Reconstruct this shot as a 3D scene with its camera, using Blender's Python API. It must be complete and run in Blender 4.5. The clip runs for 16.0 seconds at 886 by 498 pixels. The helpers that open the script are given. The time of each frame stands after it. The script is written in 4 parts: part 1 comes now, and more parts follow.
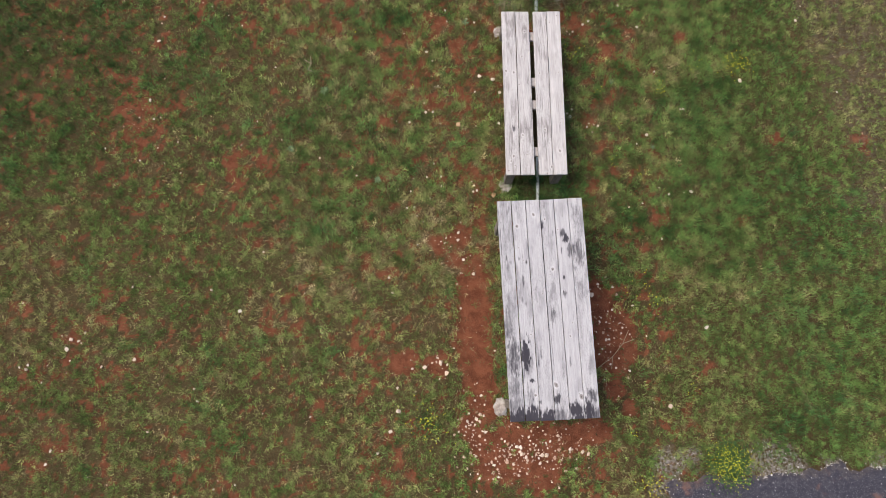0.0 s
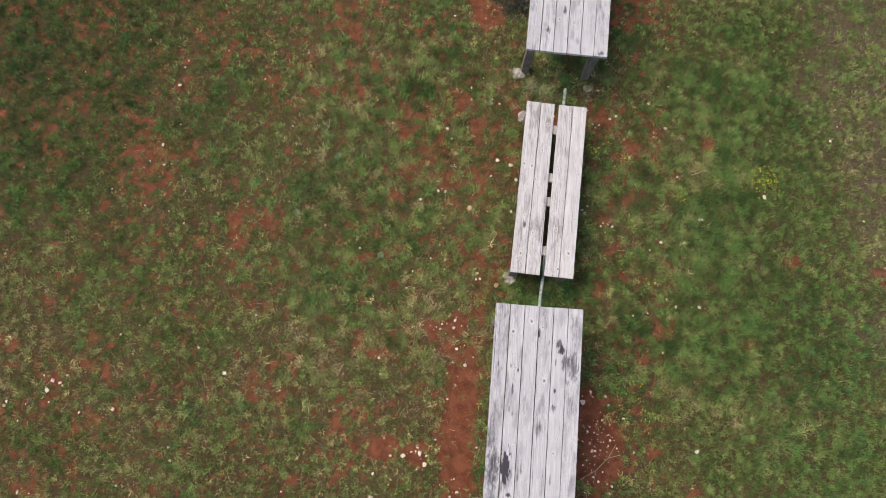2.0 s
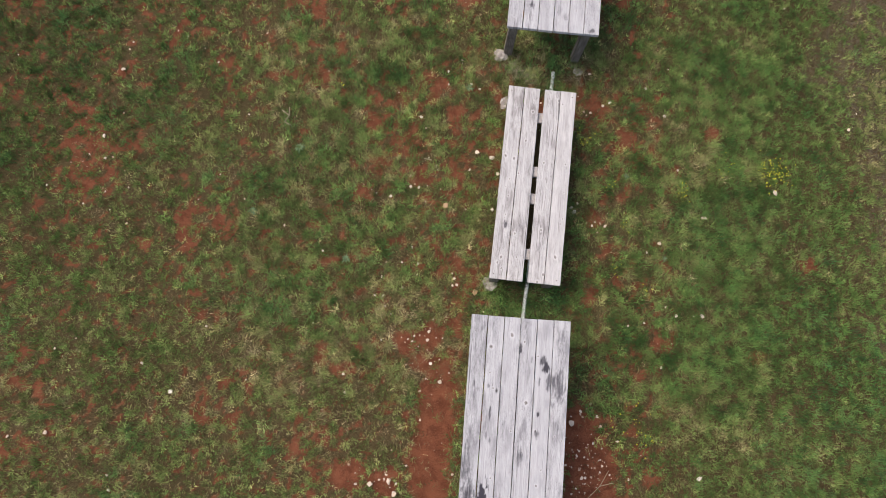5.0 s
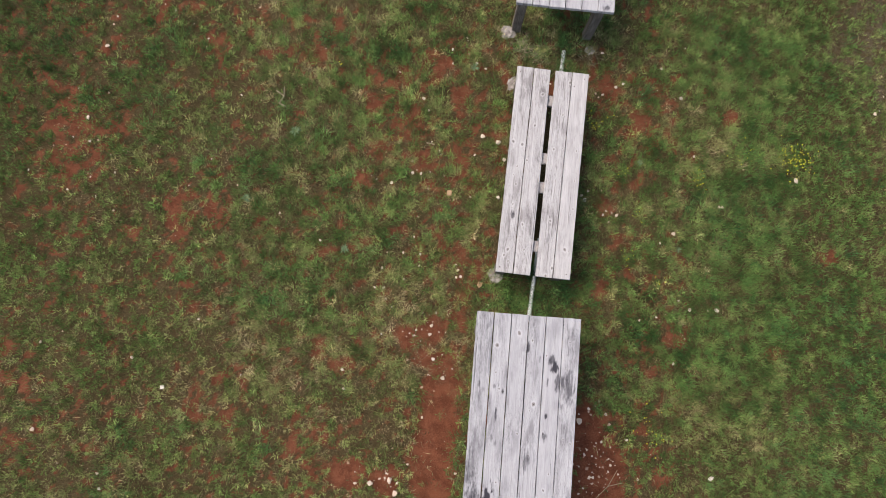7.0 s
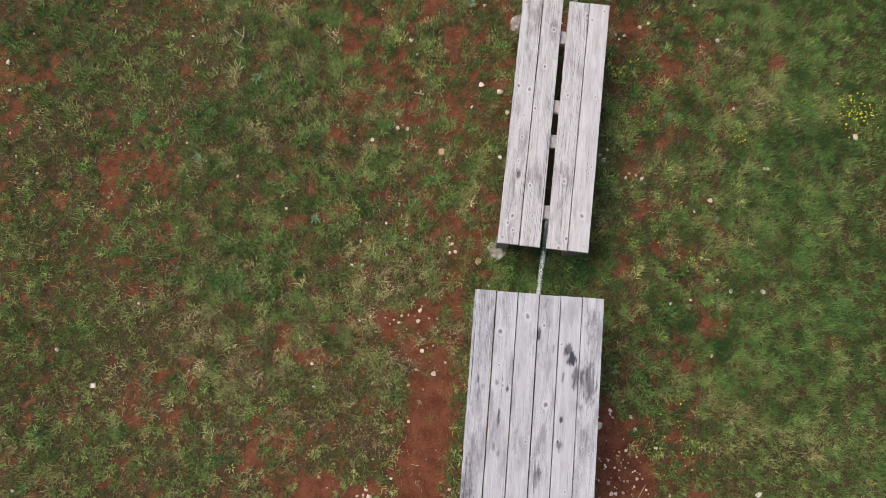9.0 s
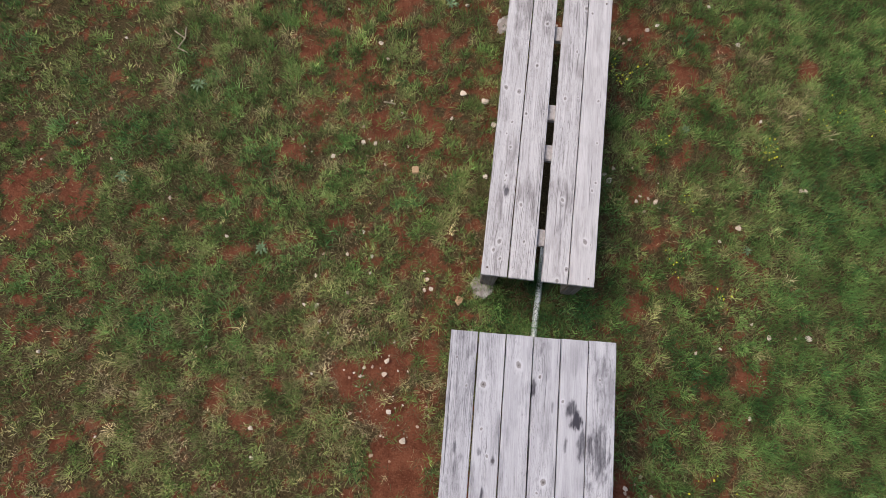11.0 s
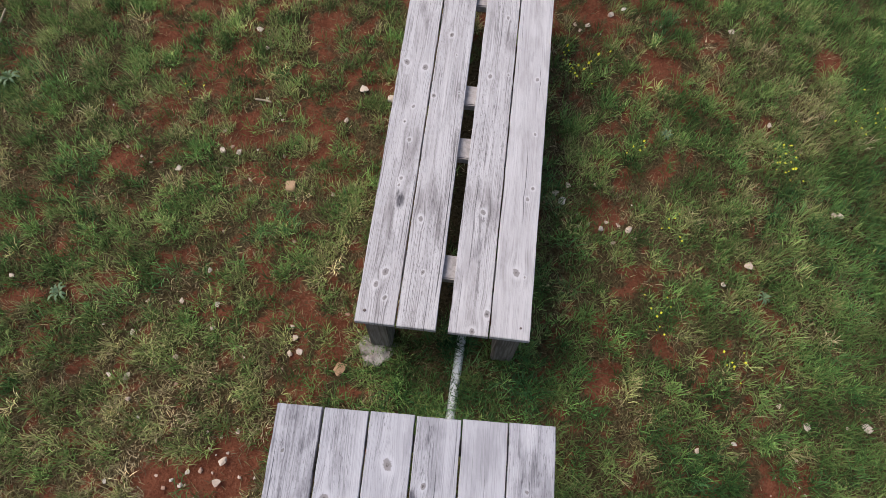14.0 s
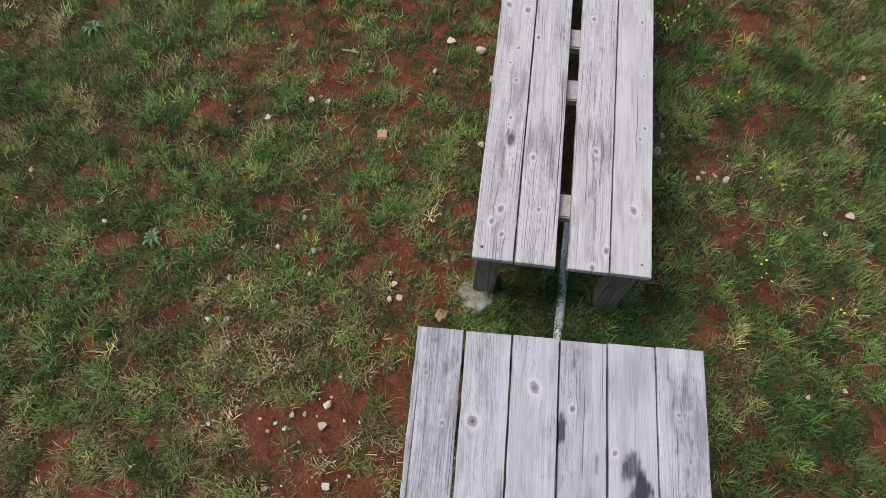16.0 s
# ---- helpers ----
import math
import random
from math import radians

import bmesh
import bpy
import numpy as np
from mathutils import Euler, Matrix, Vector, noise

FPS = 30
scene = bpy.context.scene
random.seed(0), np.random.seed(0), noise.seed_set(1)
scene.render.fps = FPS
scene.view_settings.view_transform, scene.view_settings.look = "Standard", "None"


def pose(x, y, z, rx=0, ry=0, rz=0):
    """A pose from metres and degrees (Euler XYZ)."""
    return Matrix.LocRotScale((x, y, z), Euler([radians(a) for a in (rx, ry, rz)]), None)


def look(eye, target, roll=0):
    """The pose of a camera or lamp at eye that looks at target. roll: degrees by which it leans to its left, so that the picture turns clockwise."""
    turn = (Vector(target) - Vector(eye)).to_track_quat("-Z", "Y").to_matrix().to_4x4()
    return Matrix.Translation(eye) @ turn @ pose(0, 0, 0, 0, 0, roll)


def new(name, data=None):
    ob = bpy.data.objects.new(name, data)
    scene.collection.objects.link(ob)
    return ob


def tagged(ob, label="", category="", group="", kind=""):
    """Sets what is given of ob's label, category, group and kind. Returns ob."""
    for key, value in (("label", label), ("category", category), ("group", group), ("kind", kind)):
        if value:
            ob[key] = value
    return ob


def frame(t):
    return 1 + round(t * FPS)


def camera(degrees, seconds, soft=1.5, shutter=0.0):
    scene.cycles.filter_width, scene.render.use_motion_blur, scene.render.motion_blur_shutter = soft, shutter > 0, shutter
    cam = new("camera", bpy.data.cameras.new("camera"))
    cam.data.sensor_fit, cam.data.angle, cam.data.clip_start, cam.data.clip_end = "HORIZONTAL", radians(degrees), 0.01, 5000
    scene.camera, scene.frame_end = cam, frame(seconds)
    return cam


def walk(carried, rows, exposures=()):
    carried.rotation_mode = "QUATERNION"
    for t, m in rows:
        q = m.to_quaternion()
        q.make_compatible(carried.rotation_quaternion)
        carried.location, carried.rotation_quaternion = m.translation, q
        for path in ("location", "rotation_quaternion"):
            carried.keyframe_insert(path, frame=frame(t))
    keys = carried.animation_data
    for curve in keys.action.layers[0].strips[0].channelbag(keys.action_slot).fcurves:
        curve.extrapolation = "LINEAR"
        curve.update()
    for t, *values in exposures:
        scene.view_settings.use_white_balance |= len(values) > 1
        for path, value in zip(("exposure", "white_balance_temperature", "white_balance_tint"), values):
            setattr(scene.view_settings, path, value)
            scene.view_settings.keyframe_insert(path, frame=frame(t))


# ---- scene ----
cam = camera(66.4, 16.0, soft=0.55)
PATH = [
    (0, (-1.119, -1.661, 7.262), (-1.075, -1.295, 5.297), 4.3),
    (0.5, (-1.099, -1.41, 7.26), (-0.973, -1.058, 5.296), 6.5),
    (1, (-1.007, -1.192, 7.252), (-0.904, -0.823, 5.289), 4.1),
    (1.2, (-0.967, -1.094, 7.23), (-0.934, -0.712, 5.267), 2.7),
    (1.5, (-1.005, -0.893, 7.259), (-1.006, -0.525, 5.293), 4.1),
    (2, (-0.963, -0.727, 7.268), (-0.966, -0.361, 5.302), 4.3),
    (2.5, (-0.881, -0.648, 7.274), (-0.886, -0.289, 5.306), 3.9),
    (3, (-0.763, -0.596, 7.272), (-0.77, -0.235, 5.305), 3.6),
    (3.5, (-0.71, -0.58, 7.269), (-0.719, -0.217, 5.302), 3.2),
    (4, (-0.685, -0.601, 7.026), (-0.694, -0.235, 5.06), 3.4),
    (4.2, (-0.67, -0.604, 6.861), (-0.68, -0.238, 4.895), 3.2),
    (6.3, (-0.747, -0.176, 6.404), (-0.741, 0.088, 4.421), 5.9),
    (6.5, (-0.737, -0.194, 6.384), (-0.734, 0.061, 4.401), 5.6),
    (7, (-0.754, -0.218, 6.251), (-0.748, 0.034, 4.267), 6.2),
    (7.5, (-0.749, -0.258, 5.924), (-0.743, -0.002, 3.941), 5.9),
    (8, (-0.756, -0.291, 5.618), (-0.748, -0.035, 3.634), 6.5),
    (8.5, (-0.69, -0.299, 5.378), (-0.681, -0.045, 3.395), 6.9),
    (8.7, (-0.691, -0.313, 5.297), (-0.678, -0.056, 3.313), 7.6),
    (10.8, (-0.48, -0.398, 4.315), (-0.477, -0.001, 2.355), 5.3),
    (11, (-0.501, -0.392, 4.22), (-0.499, 0.065, 2.273), 5.1),
    (11.5, (-0.511, -0.419, 3.984), (-0.529, 0.201, 2.082), 3.2),
    (12, (-0.366, -0.39, 3.747), (-0.399, 0.301, 1.871), 2.3),
    (12.5, (0.124, -0.326, 3.471), (0.089, 0.366, 1.596), 2.2),
    (13, (0.351, -0.306, 3.199), (0.321, 0.444, 1.345), 2.6),
    (13.5, (0.121, -0.319, 2.951), (0.086, 0.439, 1.1), 2.3),
    (14, (0.079, -0.297, 2.859), (0.039, 0.455, 1.006), 2.0),
    (14.5, (0.049, -0.252, 2.834), (0.013, 0.501, 0.982), 2.3),
    (15, (-0.155, -0.231, 2.781), (-0.195, 0.521, 0.928), 2.1),
    (15.5, (-0.285, -0.269, 2.736), (-0.325, 0.484, 0.884), 2.1),
    (16, (-0.32, -0.542, 2.724), (-0.367, 0.216, 0.874), 1.8),
]
walk(cam, [(t, look(eye, target, roll)) for t, eye, target, roll in PATH],
     exposures=[(0, 0.55, 6800, 8), (6.5, 0.49, 6750, 8), (8.5, 0.40, 6720, 8), (11, 0.32, 6550, 9), (13, 0.29, 6400, 10), (16, 0.25, 6350, 9)])

# ---- world, sun, exposure ----
world = bpy.data.worlds.new("overcast_sky")
scene.world = world
world.use_nodes = True
wn = world.node_tree.nodes
sky = wn.new("ShaderNodeTexSky")
sky.sky_type = "NISHITA"
sky.sun_disc = False
sky.sun_elevation = radians(59)
sky.sun_rotation = radians(285)
sky.dust_density = 4.0
sky.air_density = 1.0
world.node_tree.links.new(sky.outputs[0], wn["Background"].inputs[0])
wn["Background"].inputs[1].default_value = 0.145

sun = new("sun", bpy.data.lights.new("sun", "SUN"))
sun.data.energy = 1.55
sun.data.angle = radians(32)
sun.data.color = (1.0, 0.965, 0.93)
sun.matrix_world = look((-2.3, 0.6, 4.0), (0, 0, 0))


# ---- node helpers ----
class Mat:
    """A small wrapper round a node material."""

    def __init__(self, name, rough=0.85, spec=0.3):
        self.m = bpy.data.materials.new(name)
        self.m.use_nodes = True
        self.nt = self.m.node_tree
        self.b = self.nt.nodes["Principled BSDF"]
        self.b.inputs["Roughness"].default_value = rough
        self.b.inputs["Specular IOR Level"].default_value = spec

    def node(self, kind, **sockets):
        n = self.nt.nodes.new(kind)
        for k, v in sockets.items():
            self.put(n, k, v)
        return n

    def put(self, n, key, v):
        s = n.inputs[int(key[1:])] if key[0] == "_" and key[1:].isdigit() else n.inputs[key.replace("_", " ")]
        if isinstance(v, bpy.types.NodeSocket):
            self.nt.links.new(v, s)
        else:
            s.default_value = v

    def attr(self, name):
        n = self.nt.nodes.new("ShaderNodeAttribute")
        n.attribute_name = name
        return n.outputs["Fac"]

    def coord(self):
        return self.nt.nodes.new("ShaderNodeTexCoord").outputs["Object"]

    def noise(self, vec, scale, detail=4.0, rough=0.55, dist=0.0):
        n = self.node("ShaderNodeTexNoise", Vector=vec, Scale=scale, Detail=detail, Roughness=rough, Distortion=dist)
        return n.outputs["Fac"]

    def math(self, op, a, b=0.0, clamp=False):
        n = self.nt.nodes.new("ShaderNodeMath")
        n.operation = op
        n.use_clamp = clamp
        self.put(n, "_0", a)
        self.put(n, "_1", b)
        return n.outputs[0]

    def span(self, v, lo, hi, a=0.0, b=1.0):
        n = self.nt.nodes.new("ShaderNodeMapRange")
        n.interpolation_type = "SMOOTHSTEP"
        for k, x in zip(("_0", "_1", "_2", "_3", "_4"), (v, lo, hi, a, b)):
            self.put(n, k, x)
        return n.outputs[0]

    def mix(self, f, a, b):
        n = self.nt.nodes.new("ShaderNodeMix")
        n.data_type = "RGBA"
        n.clamp_factor = True
        for i, v in ((0, f), (6, a), (7, b)):
            if isinstance(v, bpy.types.NodeSocket):
                self.nt.links.new(v, n.inputs[i])
            else:
                n.inputs[i].default_value = (*v, 1) if isinstance(v, tuple) else v
        return n.outputs[2]

    def ramp(self, f, stops):
        n = self.nt.nodes.new("ShaderNodeValToRGB")
        e = n.color_ramp.elements
        while len(e) < len(stops):
            e.new(0.5)
        for el, (p, c) in zip(e, stops):
            el.position = p
            el.color = (*c, 1)
        self.put(n, "_0", f)
        return n.outputs[0]

    def vec(self, x, y, z):
        return self.node("ShaderNodeCombineXYZ", _0=x, _1=y, _2=z).outputs[0]

    def parts(self, v):
        return self.node("ShaderNodeSeparateXYZ", _0=v).outputs

    def bump(self, h, strength=0.5, distance=0.01):
        n = self.node("ShaderNodeBump", Strength=strength, Distance=distance, Height=h)
        self.nt.links.new(n.outputs[0], self.b.inputs["Normal"])

    def colour(self, c):
        self.put(self.b, "Base_Color", c if isinstance(c, bpy.types.NodeSocket) else (*c, 1))
        return self.m

    def random(self):
        return self.nt.nodes.new("ShaderNodeObjectInfo").outputs["Random"]

    def island(self):
        return self.nt.nodes.new("ShaderNodeNewGeometry").outputs["Random Per Island"]


# ---- materials ----
def ground_material():
    k = Mat("red_earth_and_thatch", 0.97, 0.02)
    p = k.coord()
    cover, grit = k.attr("cover"), k.attr("grit")
    big, mid, fine = k.noise(p, 1.3), k.noise(p, 9.0, 6), k.noise(p, 90.0, 5, 0.7)
    soil = k.mix(k.span(mid, 0.3, 0.7), (0.132, 0.044, 0.024), (0.233, 0.084, 0.046))
    soil = k.mix(k.span(fine, 0.50, 0.70, 0, 0.6), soil, (0.299, 0.145, 0.088))
    soil = k.mix(k.span(fine, 0.46, 0.32, 0, 0.7), soil, (0.066, 0.021, 0.011))
    # thatch, its colour darkened to include the shade between tufts
    thatch = k.mix(k.span(fine, 0.3, 0.7), (0.026, 0.024, 0.011), (0.150, 0.115, 0.058))
    thatch = k.mix(k.span(big, 0.4, 0.65, 0, 0.4), thatch, (0.024, 0.027, 0.011))
    grey = k.mix(k.span(fine, 0.35, 0.65), (0.194, 0.167, 0.158), (0.458, 0.422, 0.405))
    crumb = k.noise(p, 32.0, 4, 0.65)
    edge = k.math("ADD", cover, k.math("MULTIPLY", k.math("SUBTRACT", crumb, 0.5), 1.6))
    c = k.mix(k.span(edge, 0.30, 0.80, 0, 0.9), soil, thatch)
    c = k.mix(k.math("MULTIPLY", grit, k.span(crumb, 0.4, 0.6, 0, 0.8)), c, grey)
    field_grass = k.mix(k.span(mid, 0.35, 0.65), (0.050, 0.062, 0.021), (0.104, 0.104, 0.042))
    field_grass = k.mix(k.span(crumb, 0.52, 0.68, 0, 0.7), field_grass, (0.125, 0.072, 0.038))
    field_grass = k.mix(k.span(fine, 0.52, 0.36, 0, 0.7), field_grass, (0.032, 0.040, 0.015))
    c = k.mix(k.attr("meadow"), c, field_grass)
    k.bump(k.math("ADD", mid, k.math("MULTIPLY", fine, 0.9)), 0.9, 0.03)
    return k.colour(c)


def grass_material(name, stops):
    """Blade colour from the tuft's own hue field."""
    k = Mat(name, 0.7, 0.08)
    scale = k.nt.nodes.new("ShaderNodeVectorMath")
    scale.operation = "SCALE"
    k.put(scale, "_0", k.ramp(k.attr("hue"), stops))
    k.put(scale, "Scale", k.attr("tone"))
    c = scale.outputs[0]
    tr = k.node("ShaderNodeBsdfTranslucent", Color=c)
    both = k.node("ShaderNodeMixShader", _0=0.25, _1=k.b.outputs[0], _2=tr.outputs[0])
    k.nt.links.new(both.outputs[0], k.nt.nodes["Material Output"].inputs[0])
    return k.colour(c)


def wood_material(name, pale, mid_tone, dark, warm, run, line, hair):
    """Weathered softwood; grain, knot and stain come from the board's own fields."""
    k = Mat(name, 0.9, 0.10)
    p = k.coord()
    y = k.parts(p)[1]
    g, knot, stain = k.attr("grain"), k.attr("knot"), k.attr("stain")
    seed = k.math("MULTIPLY", k.random(), 37.0)

    def along(across, down, shift, detail, rough):
        return k.noise(k.vec(k.math("MULTIPLY", g, across), k.math("MULTIPLY", y, down), k.math("ADD", seed, shift)), 1.0, detail, rough)

    fine = along(620.0, 4.0, 0.0, 3, 0.6)
    rings = along(300.0, run, 1.5, 3, 0.55)
    streak = along(42.0, 2.4, 2.5, 4, 0.6)
    blot = along(14.0, 3.6, 3.5, 5, 0.62)
    where = along(11.0, 1.3, 6.0, 3, 0.5)
    fleck = along(460.0, 40.0, 11.0, 3, 0.6)
    board_tone = k.span(k.random(), 0.0, 1.0, 0.0, 0.35)
    c = k.mix(k.span(streak, 0.30, 0.70), mid_tone, pale)
    c = k.mix(board_tone, c, mid_tone)
    c = k.mix(k.span(blot, 0.46, 0.68, 0, 0.6), c, warm)
    c = k.mix(k.span(fine, 0.48, 0.38, 0, hair), c, dark)
    weather = k.math("ADD", where, k.attr("worn"))
    lines = k.math("MULTIPLY", k.span(rings, 0.45, 0.39), k.span(weather, 0.40, 0.62, 0.10, line))
    c = k.mix(lines, c, dark)
    grey = k.math("MULTIPLY", k.span(k.math("ADD", k.math("MULTIPLY", blot, 0.65), k.math("MULTIPLY", streak, 0.35)), 0.50, 0.64), k.span(weather, 0.42, 0.62, 0.06, 0.5))
    c = k.mix(grey, c, tuple(1.35 * v for v in dark))
    specks = k.math("MULTIPLY", k.span(fleck, 0.42, 0.35, 0, 0.6), k.span(weather, 0.42, 0.62, 0.12, 1.0))
    c = k.mix(specks, c, tuple(0.6 * v for v in dark))
    crack = along(150.0, 1.1, 9.0, 1, 0.4)
    c = k.mix(k.span(crack, 0.72, 0.75, 0, 0.8), c, tuple(0.35 * v for v in dark))
    c = k.mix(k.span(knot, 2.4, 1.1, 0, 0.6), c, tuple(1.04 * v for v in pale))
    kk = k.math("ADD", knot, k.math("MULTIPLY", k.math("SUBTRACT", k.noise(p, 130.0, 3), 0.5), 0.9))
    c = k.mix(k.span(kk, 1.15, 0.85, 0, 0.7), c, (0.17, 0.145, 0.135))
    c = k.mix(k.span(kk, 0.85, 0.55, 0, 0.6), c, (0.25, 0.225, 0.215))
    c = k.mix(k.span(kk, 0.5, 0.15, 0, 0.85), c, (0.09, 0.075, 0.07))
    rag = k.math("ADD", k.math("MULTIPLY", streak, 0.35), k.math("ADD", k.math("MULTIPLY", rings, 0.35), k.math("MULTIPLY", fine, 0.3)))
    patchy = along(36.0, 11.0, 0.5, 5, 0.7)
    over = k.math("ADD", k.math("MULTIPLY", k.math("SUBTRACT", 0.5, rag), 1.6), k.math("MULTIPLY", k.math("SUBTRACT", patchy, 0.5), 1.0))
    smear = k.span(k.math("ADD", stain, over), 0.02, 1.15, 0, 0.94)
    smear = k.math("MULTIPLY", smear, k.span(stain, 0.0, 0.25))
    c = k.mix(smear, c, (0.026, 0.023, 0.032))
    h = k.math("SUBTRACT", k.math("ADD", k.math("MULTIPLY", rings, 0.5), k.math("MULTIPLY", fine, 0.5)), k.math("MULTIPLY", k.span(crack, 0.66, 0.75), 1.2))
    k.bump(h, 0.35, 0.002)
    return k.colour(c)


def post_material():
    k = Mat("grey_post_timber", 0.85, 0.2)
    p = k.coord()
    x, y, z = k.parts(p)[0], k.parts(p)[1], k.parts(p)[2]
    seed = k.math("MULTIPLY", k.random(), 21.0)
    fine = k.noise(k.vec(k.math("MULTIPLY", k.math("ADD", x, seed), 150.0), k.math("MULTIPLY", y, 150.0), k.math("MULTIPLY", z, 6.0)), 1.0, 3)
    wide = k.noise(p, 7.0, 4)
    c = k.mix(k.span(fine, 0.35, 0.7), (0.115, 0.095, 0.08), (0.235, 0.205, 0.18))
    c = k.mix(k.span(wide, 0.5, 0.7, 0, 0.6), c, (0.10, 0.08, 0.065))
    k.bump(fine, 0.5, 0.003)
    return k.colour(c)


def stone_material(name, a, b, c3):
    k = Mat(name, 0.9, 0.2)
    p = k.coord()
    r = k.island() if name.startswith("loose") else k.random()
    n = k.noise(p, 40.0, 5, 0.65)
    c = k.ramp(r, [(0.0, a), (0.55, b), (1.0, c3)])
    c = k.mix(k.span(n, 0.5, 0.75, 0, 0.45), c, (0.30, 0.13, 0.08))
    k.bump(n, 0.5, 0.004)
    return k.colour(c)


def concrete_material():
    k = Mat("rough_concrete", 0.92, 0.15)
    p = k.coord()
    a, n = k.noise(p, 14.0, 5), k.noise(p, 120.0, 4, 0.7)
    c = k.mix(k.span(a, 0.35, 0.65), (0.240, 0.200, 0.178), (0.440, 0.395, 0.362))
    c = k.mix(k.span(n, 0.55, 0.7, 0, 0.5), c, (0.24, 0.17, 0.13))
    k.bump(k.math("ADD", a, n), 0.7, 0.008)
    return k.colour(c)


def asphalt_material():
    k = Mat("asphalt", 0.85, 0.3)
    p = k.coord()
    n, w, m = k.noise(p, 160.0, 3, 0.7), k.noise(p, 2.2, 4), k.noise(p, 17.0, 5, 0.65)
    v = k.node("ShaderNodeTexVoronoi", Vector=p, Scale=150.0)
    chip = k.parts(v.outputs["Color"])[0]
    v2 = k.node("ShaderNodeTexVoronoi", Vector=p, Scale=64.0)
    big = k.parts(v2.outputs["Color"])[1]
    c = k.mix(k.span(n, 0.3, 0.7), (0.020, 0.019, 0.028), (0.050, 0.047, 0.066))
    c = k.mix(k.span(m, 0.45, 0.68, 0, 0.5), c, (0.075, 0.070, 0.082))
    c = k.mix(k.span(chip, 0.80, 1.0, 0, 0.55), c, (0.20, 0.19, 0.20))
    c = k.mix(k.math("MULTIPLY", k.span(big, 0.94, 0.99, 0, 0.8), k.span(v2.outputs["Distance"], 0.42, 0.30)), c, (0.42, 0.40, 0.40))
    dirt = k.math("ADD", k.attr("rim"), k.math("MULTIPLY", k.math("SUBTRACT", m, 0.5), 1.3))
    c = k.mix(k.span(dirt, 0.55, 1.15, 0, 0.5), c, (0.105, 0.080, 0.070))
    c = k.mix(k.span(w, 0.63, 0.72, 0, 0.6), c, (0.21, 0.10, 0.07))
    k.bump(k.math("ADD", n, chip), 0.6, 0.006)
    return k.colour(c)


def plain_material(name, col, rough=0.6, var=0.15, scale=30.0, metal=0.0):
    k = Mat(name, rough, 0.35)
    k.b.inputs["Metallic"].default_value = metal
    n = k.noise(k.coord(), scale, 4)
    return k.colour(k.mix(k.span(n, 0.3, 0.7), tuple(v * (1 - var) for v in col), tuple(min(1, v * (1 + var)) for v in col)))


def pipe_material():
    k = Mat("galvanised_pipe", 0.5, 0.4)
    p = k.coord()
    n, s = k.noise(p, 9.0, 5), k.noise(p, 80.0, 3)
    c = k.mix(k.span(n, 0.35, 0.65), (0.510, 0.528, 0.537), (0.704, 0.713, 0.713))
    c = k.mix(k.span(s, 0.50, 0.68, 0, 0.7), c, (0.16, 0.15, 0.12))
    return k.colour(c)


M_GROUND = ground_material()
M_GRASS = grass_material("lawn_grass", [(0.0, (0.036, 0.082, 0.024)), (0.30, (0.094, 0.156, 0.042)), (0.55, (0.154, 0.172, 0.060)), (0.78, (0.250, 0.210, 0.102)), (1.0, (0.42, 0.35, 0.21))])
M_THATCH = grass_material("dead_grass_bits", [(0.0, (0.055, 0.054, 0.022)), (0.35, (0.150, 0.124, 0.058)), (0.65, (0.26, 0.200, 0.115)), (1.0, (0.42, 0.34, 0.21))])
M_LUSH = grass_material("lush_grass", [(0.0, (0.036, 0.088, 0.032)), (0.4, (0.085, 0.165, 0.054)), (0.75, (0.150, 0.230, 0.068)), (1.0, (0.27, 0.29, 0.13))])
M_STRAW = grass_material("dry_straw", [(0.0, (0.168, 0.126, 0.059)), (0.5, (0.302, 0.244, 0.134)), (1.0, (0.437, 0.378, 0.244))])
M_TABLE = wood_material("weathered_table_boards", (0.505, 0.483, 0.496), (0.395, 0.376, 0.390), (0.115, 0.107, 0.116), (0.300, 0.284, 0.297), 5.0, 0.40, 0.30)
M_BENCH = wood_material("weathered_bench_boards", (0.550, 0.518, 0.514), (0.440, 0.408, 0.406), (0.100, 0.087, 0.086), (0.350, 0.318, 0.314), 3.2, 0.66, 0.34)
M_POST = post_material()
M_STONE = stone_material("limestone", (0.638, 0.529, 0.420), (0.554, 0.428, 0.336), (0.689, 0.613, 0.529))
M_TAN = stone_material("tan_brick_stone", (0.462, 0.277, 0.160), (0.437, 0.286, 0.168), (0.487, 0.319, 0.202))
M_PEBBLE = stone_material("loose_pebbles", (0.37, 0.22, 0.15), (0.60, 0.46, 0.36), (0.70, 0.61, 0.52))
M_GRAVEL = stone_material("loose_gravel", (0.252, 0.227, 0.227), (0.487, 0.454, 0.437), (0.672, 0.638, 0.613))
M_CONCRETE = concrete_material()
M_ASPHALT = asphalt_material()
M_PIPE = pipe_material()
M_YELLOW = plain_material("yellow_petals", (0.60, 0.57, 0.03), 0.6, 0.1)
M_STEM = plain_material("green_stems", (0.05, 0.10, 0.025), 0.6, 0.3)
M_CHAR_LEAF = plain_material("charred_soil_leaves", (0.022, 0.024, 0.020), 0.6, 0.4)
M_ROSETTE = plain_material("pale_green_leaves", (0.13, 0.19, 0.09), 0.6, 0.25)
M_DRY = plain_material("dry_stalks", (0.302, 0.244, 0.160), 0.8, 0.2)
M_IRON = plain_material("rusty_nail_heads", (0.13, 0.095, 0.085), 0.7, 0.3, 200.0, 0.2)


# ---- geometry helpers ----
rng = np.random.default_rng(11)


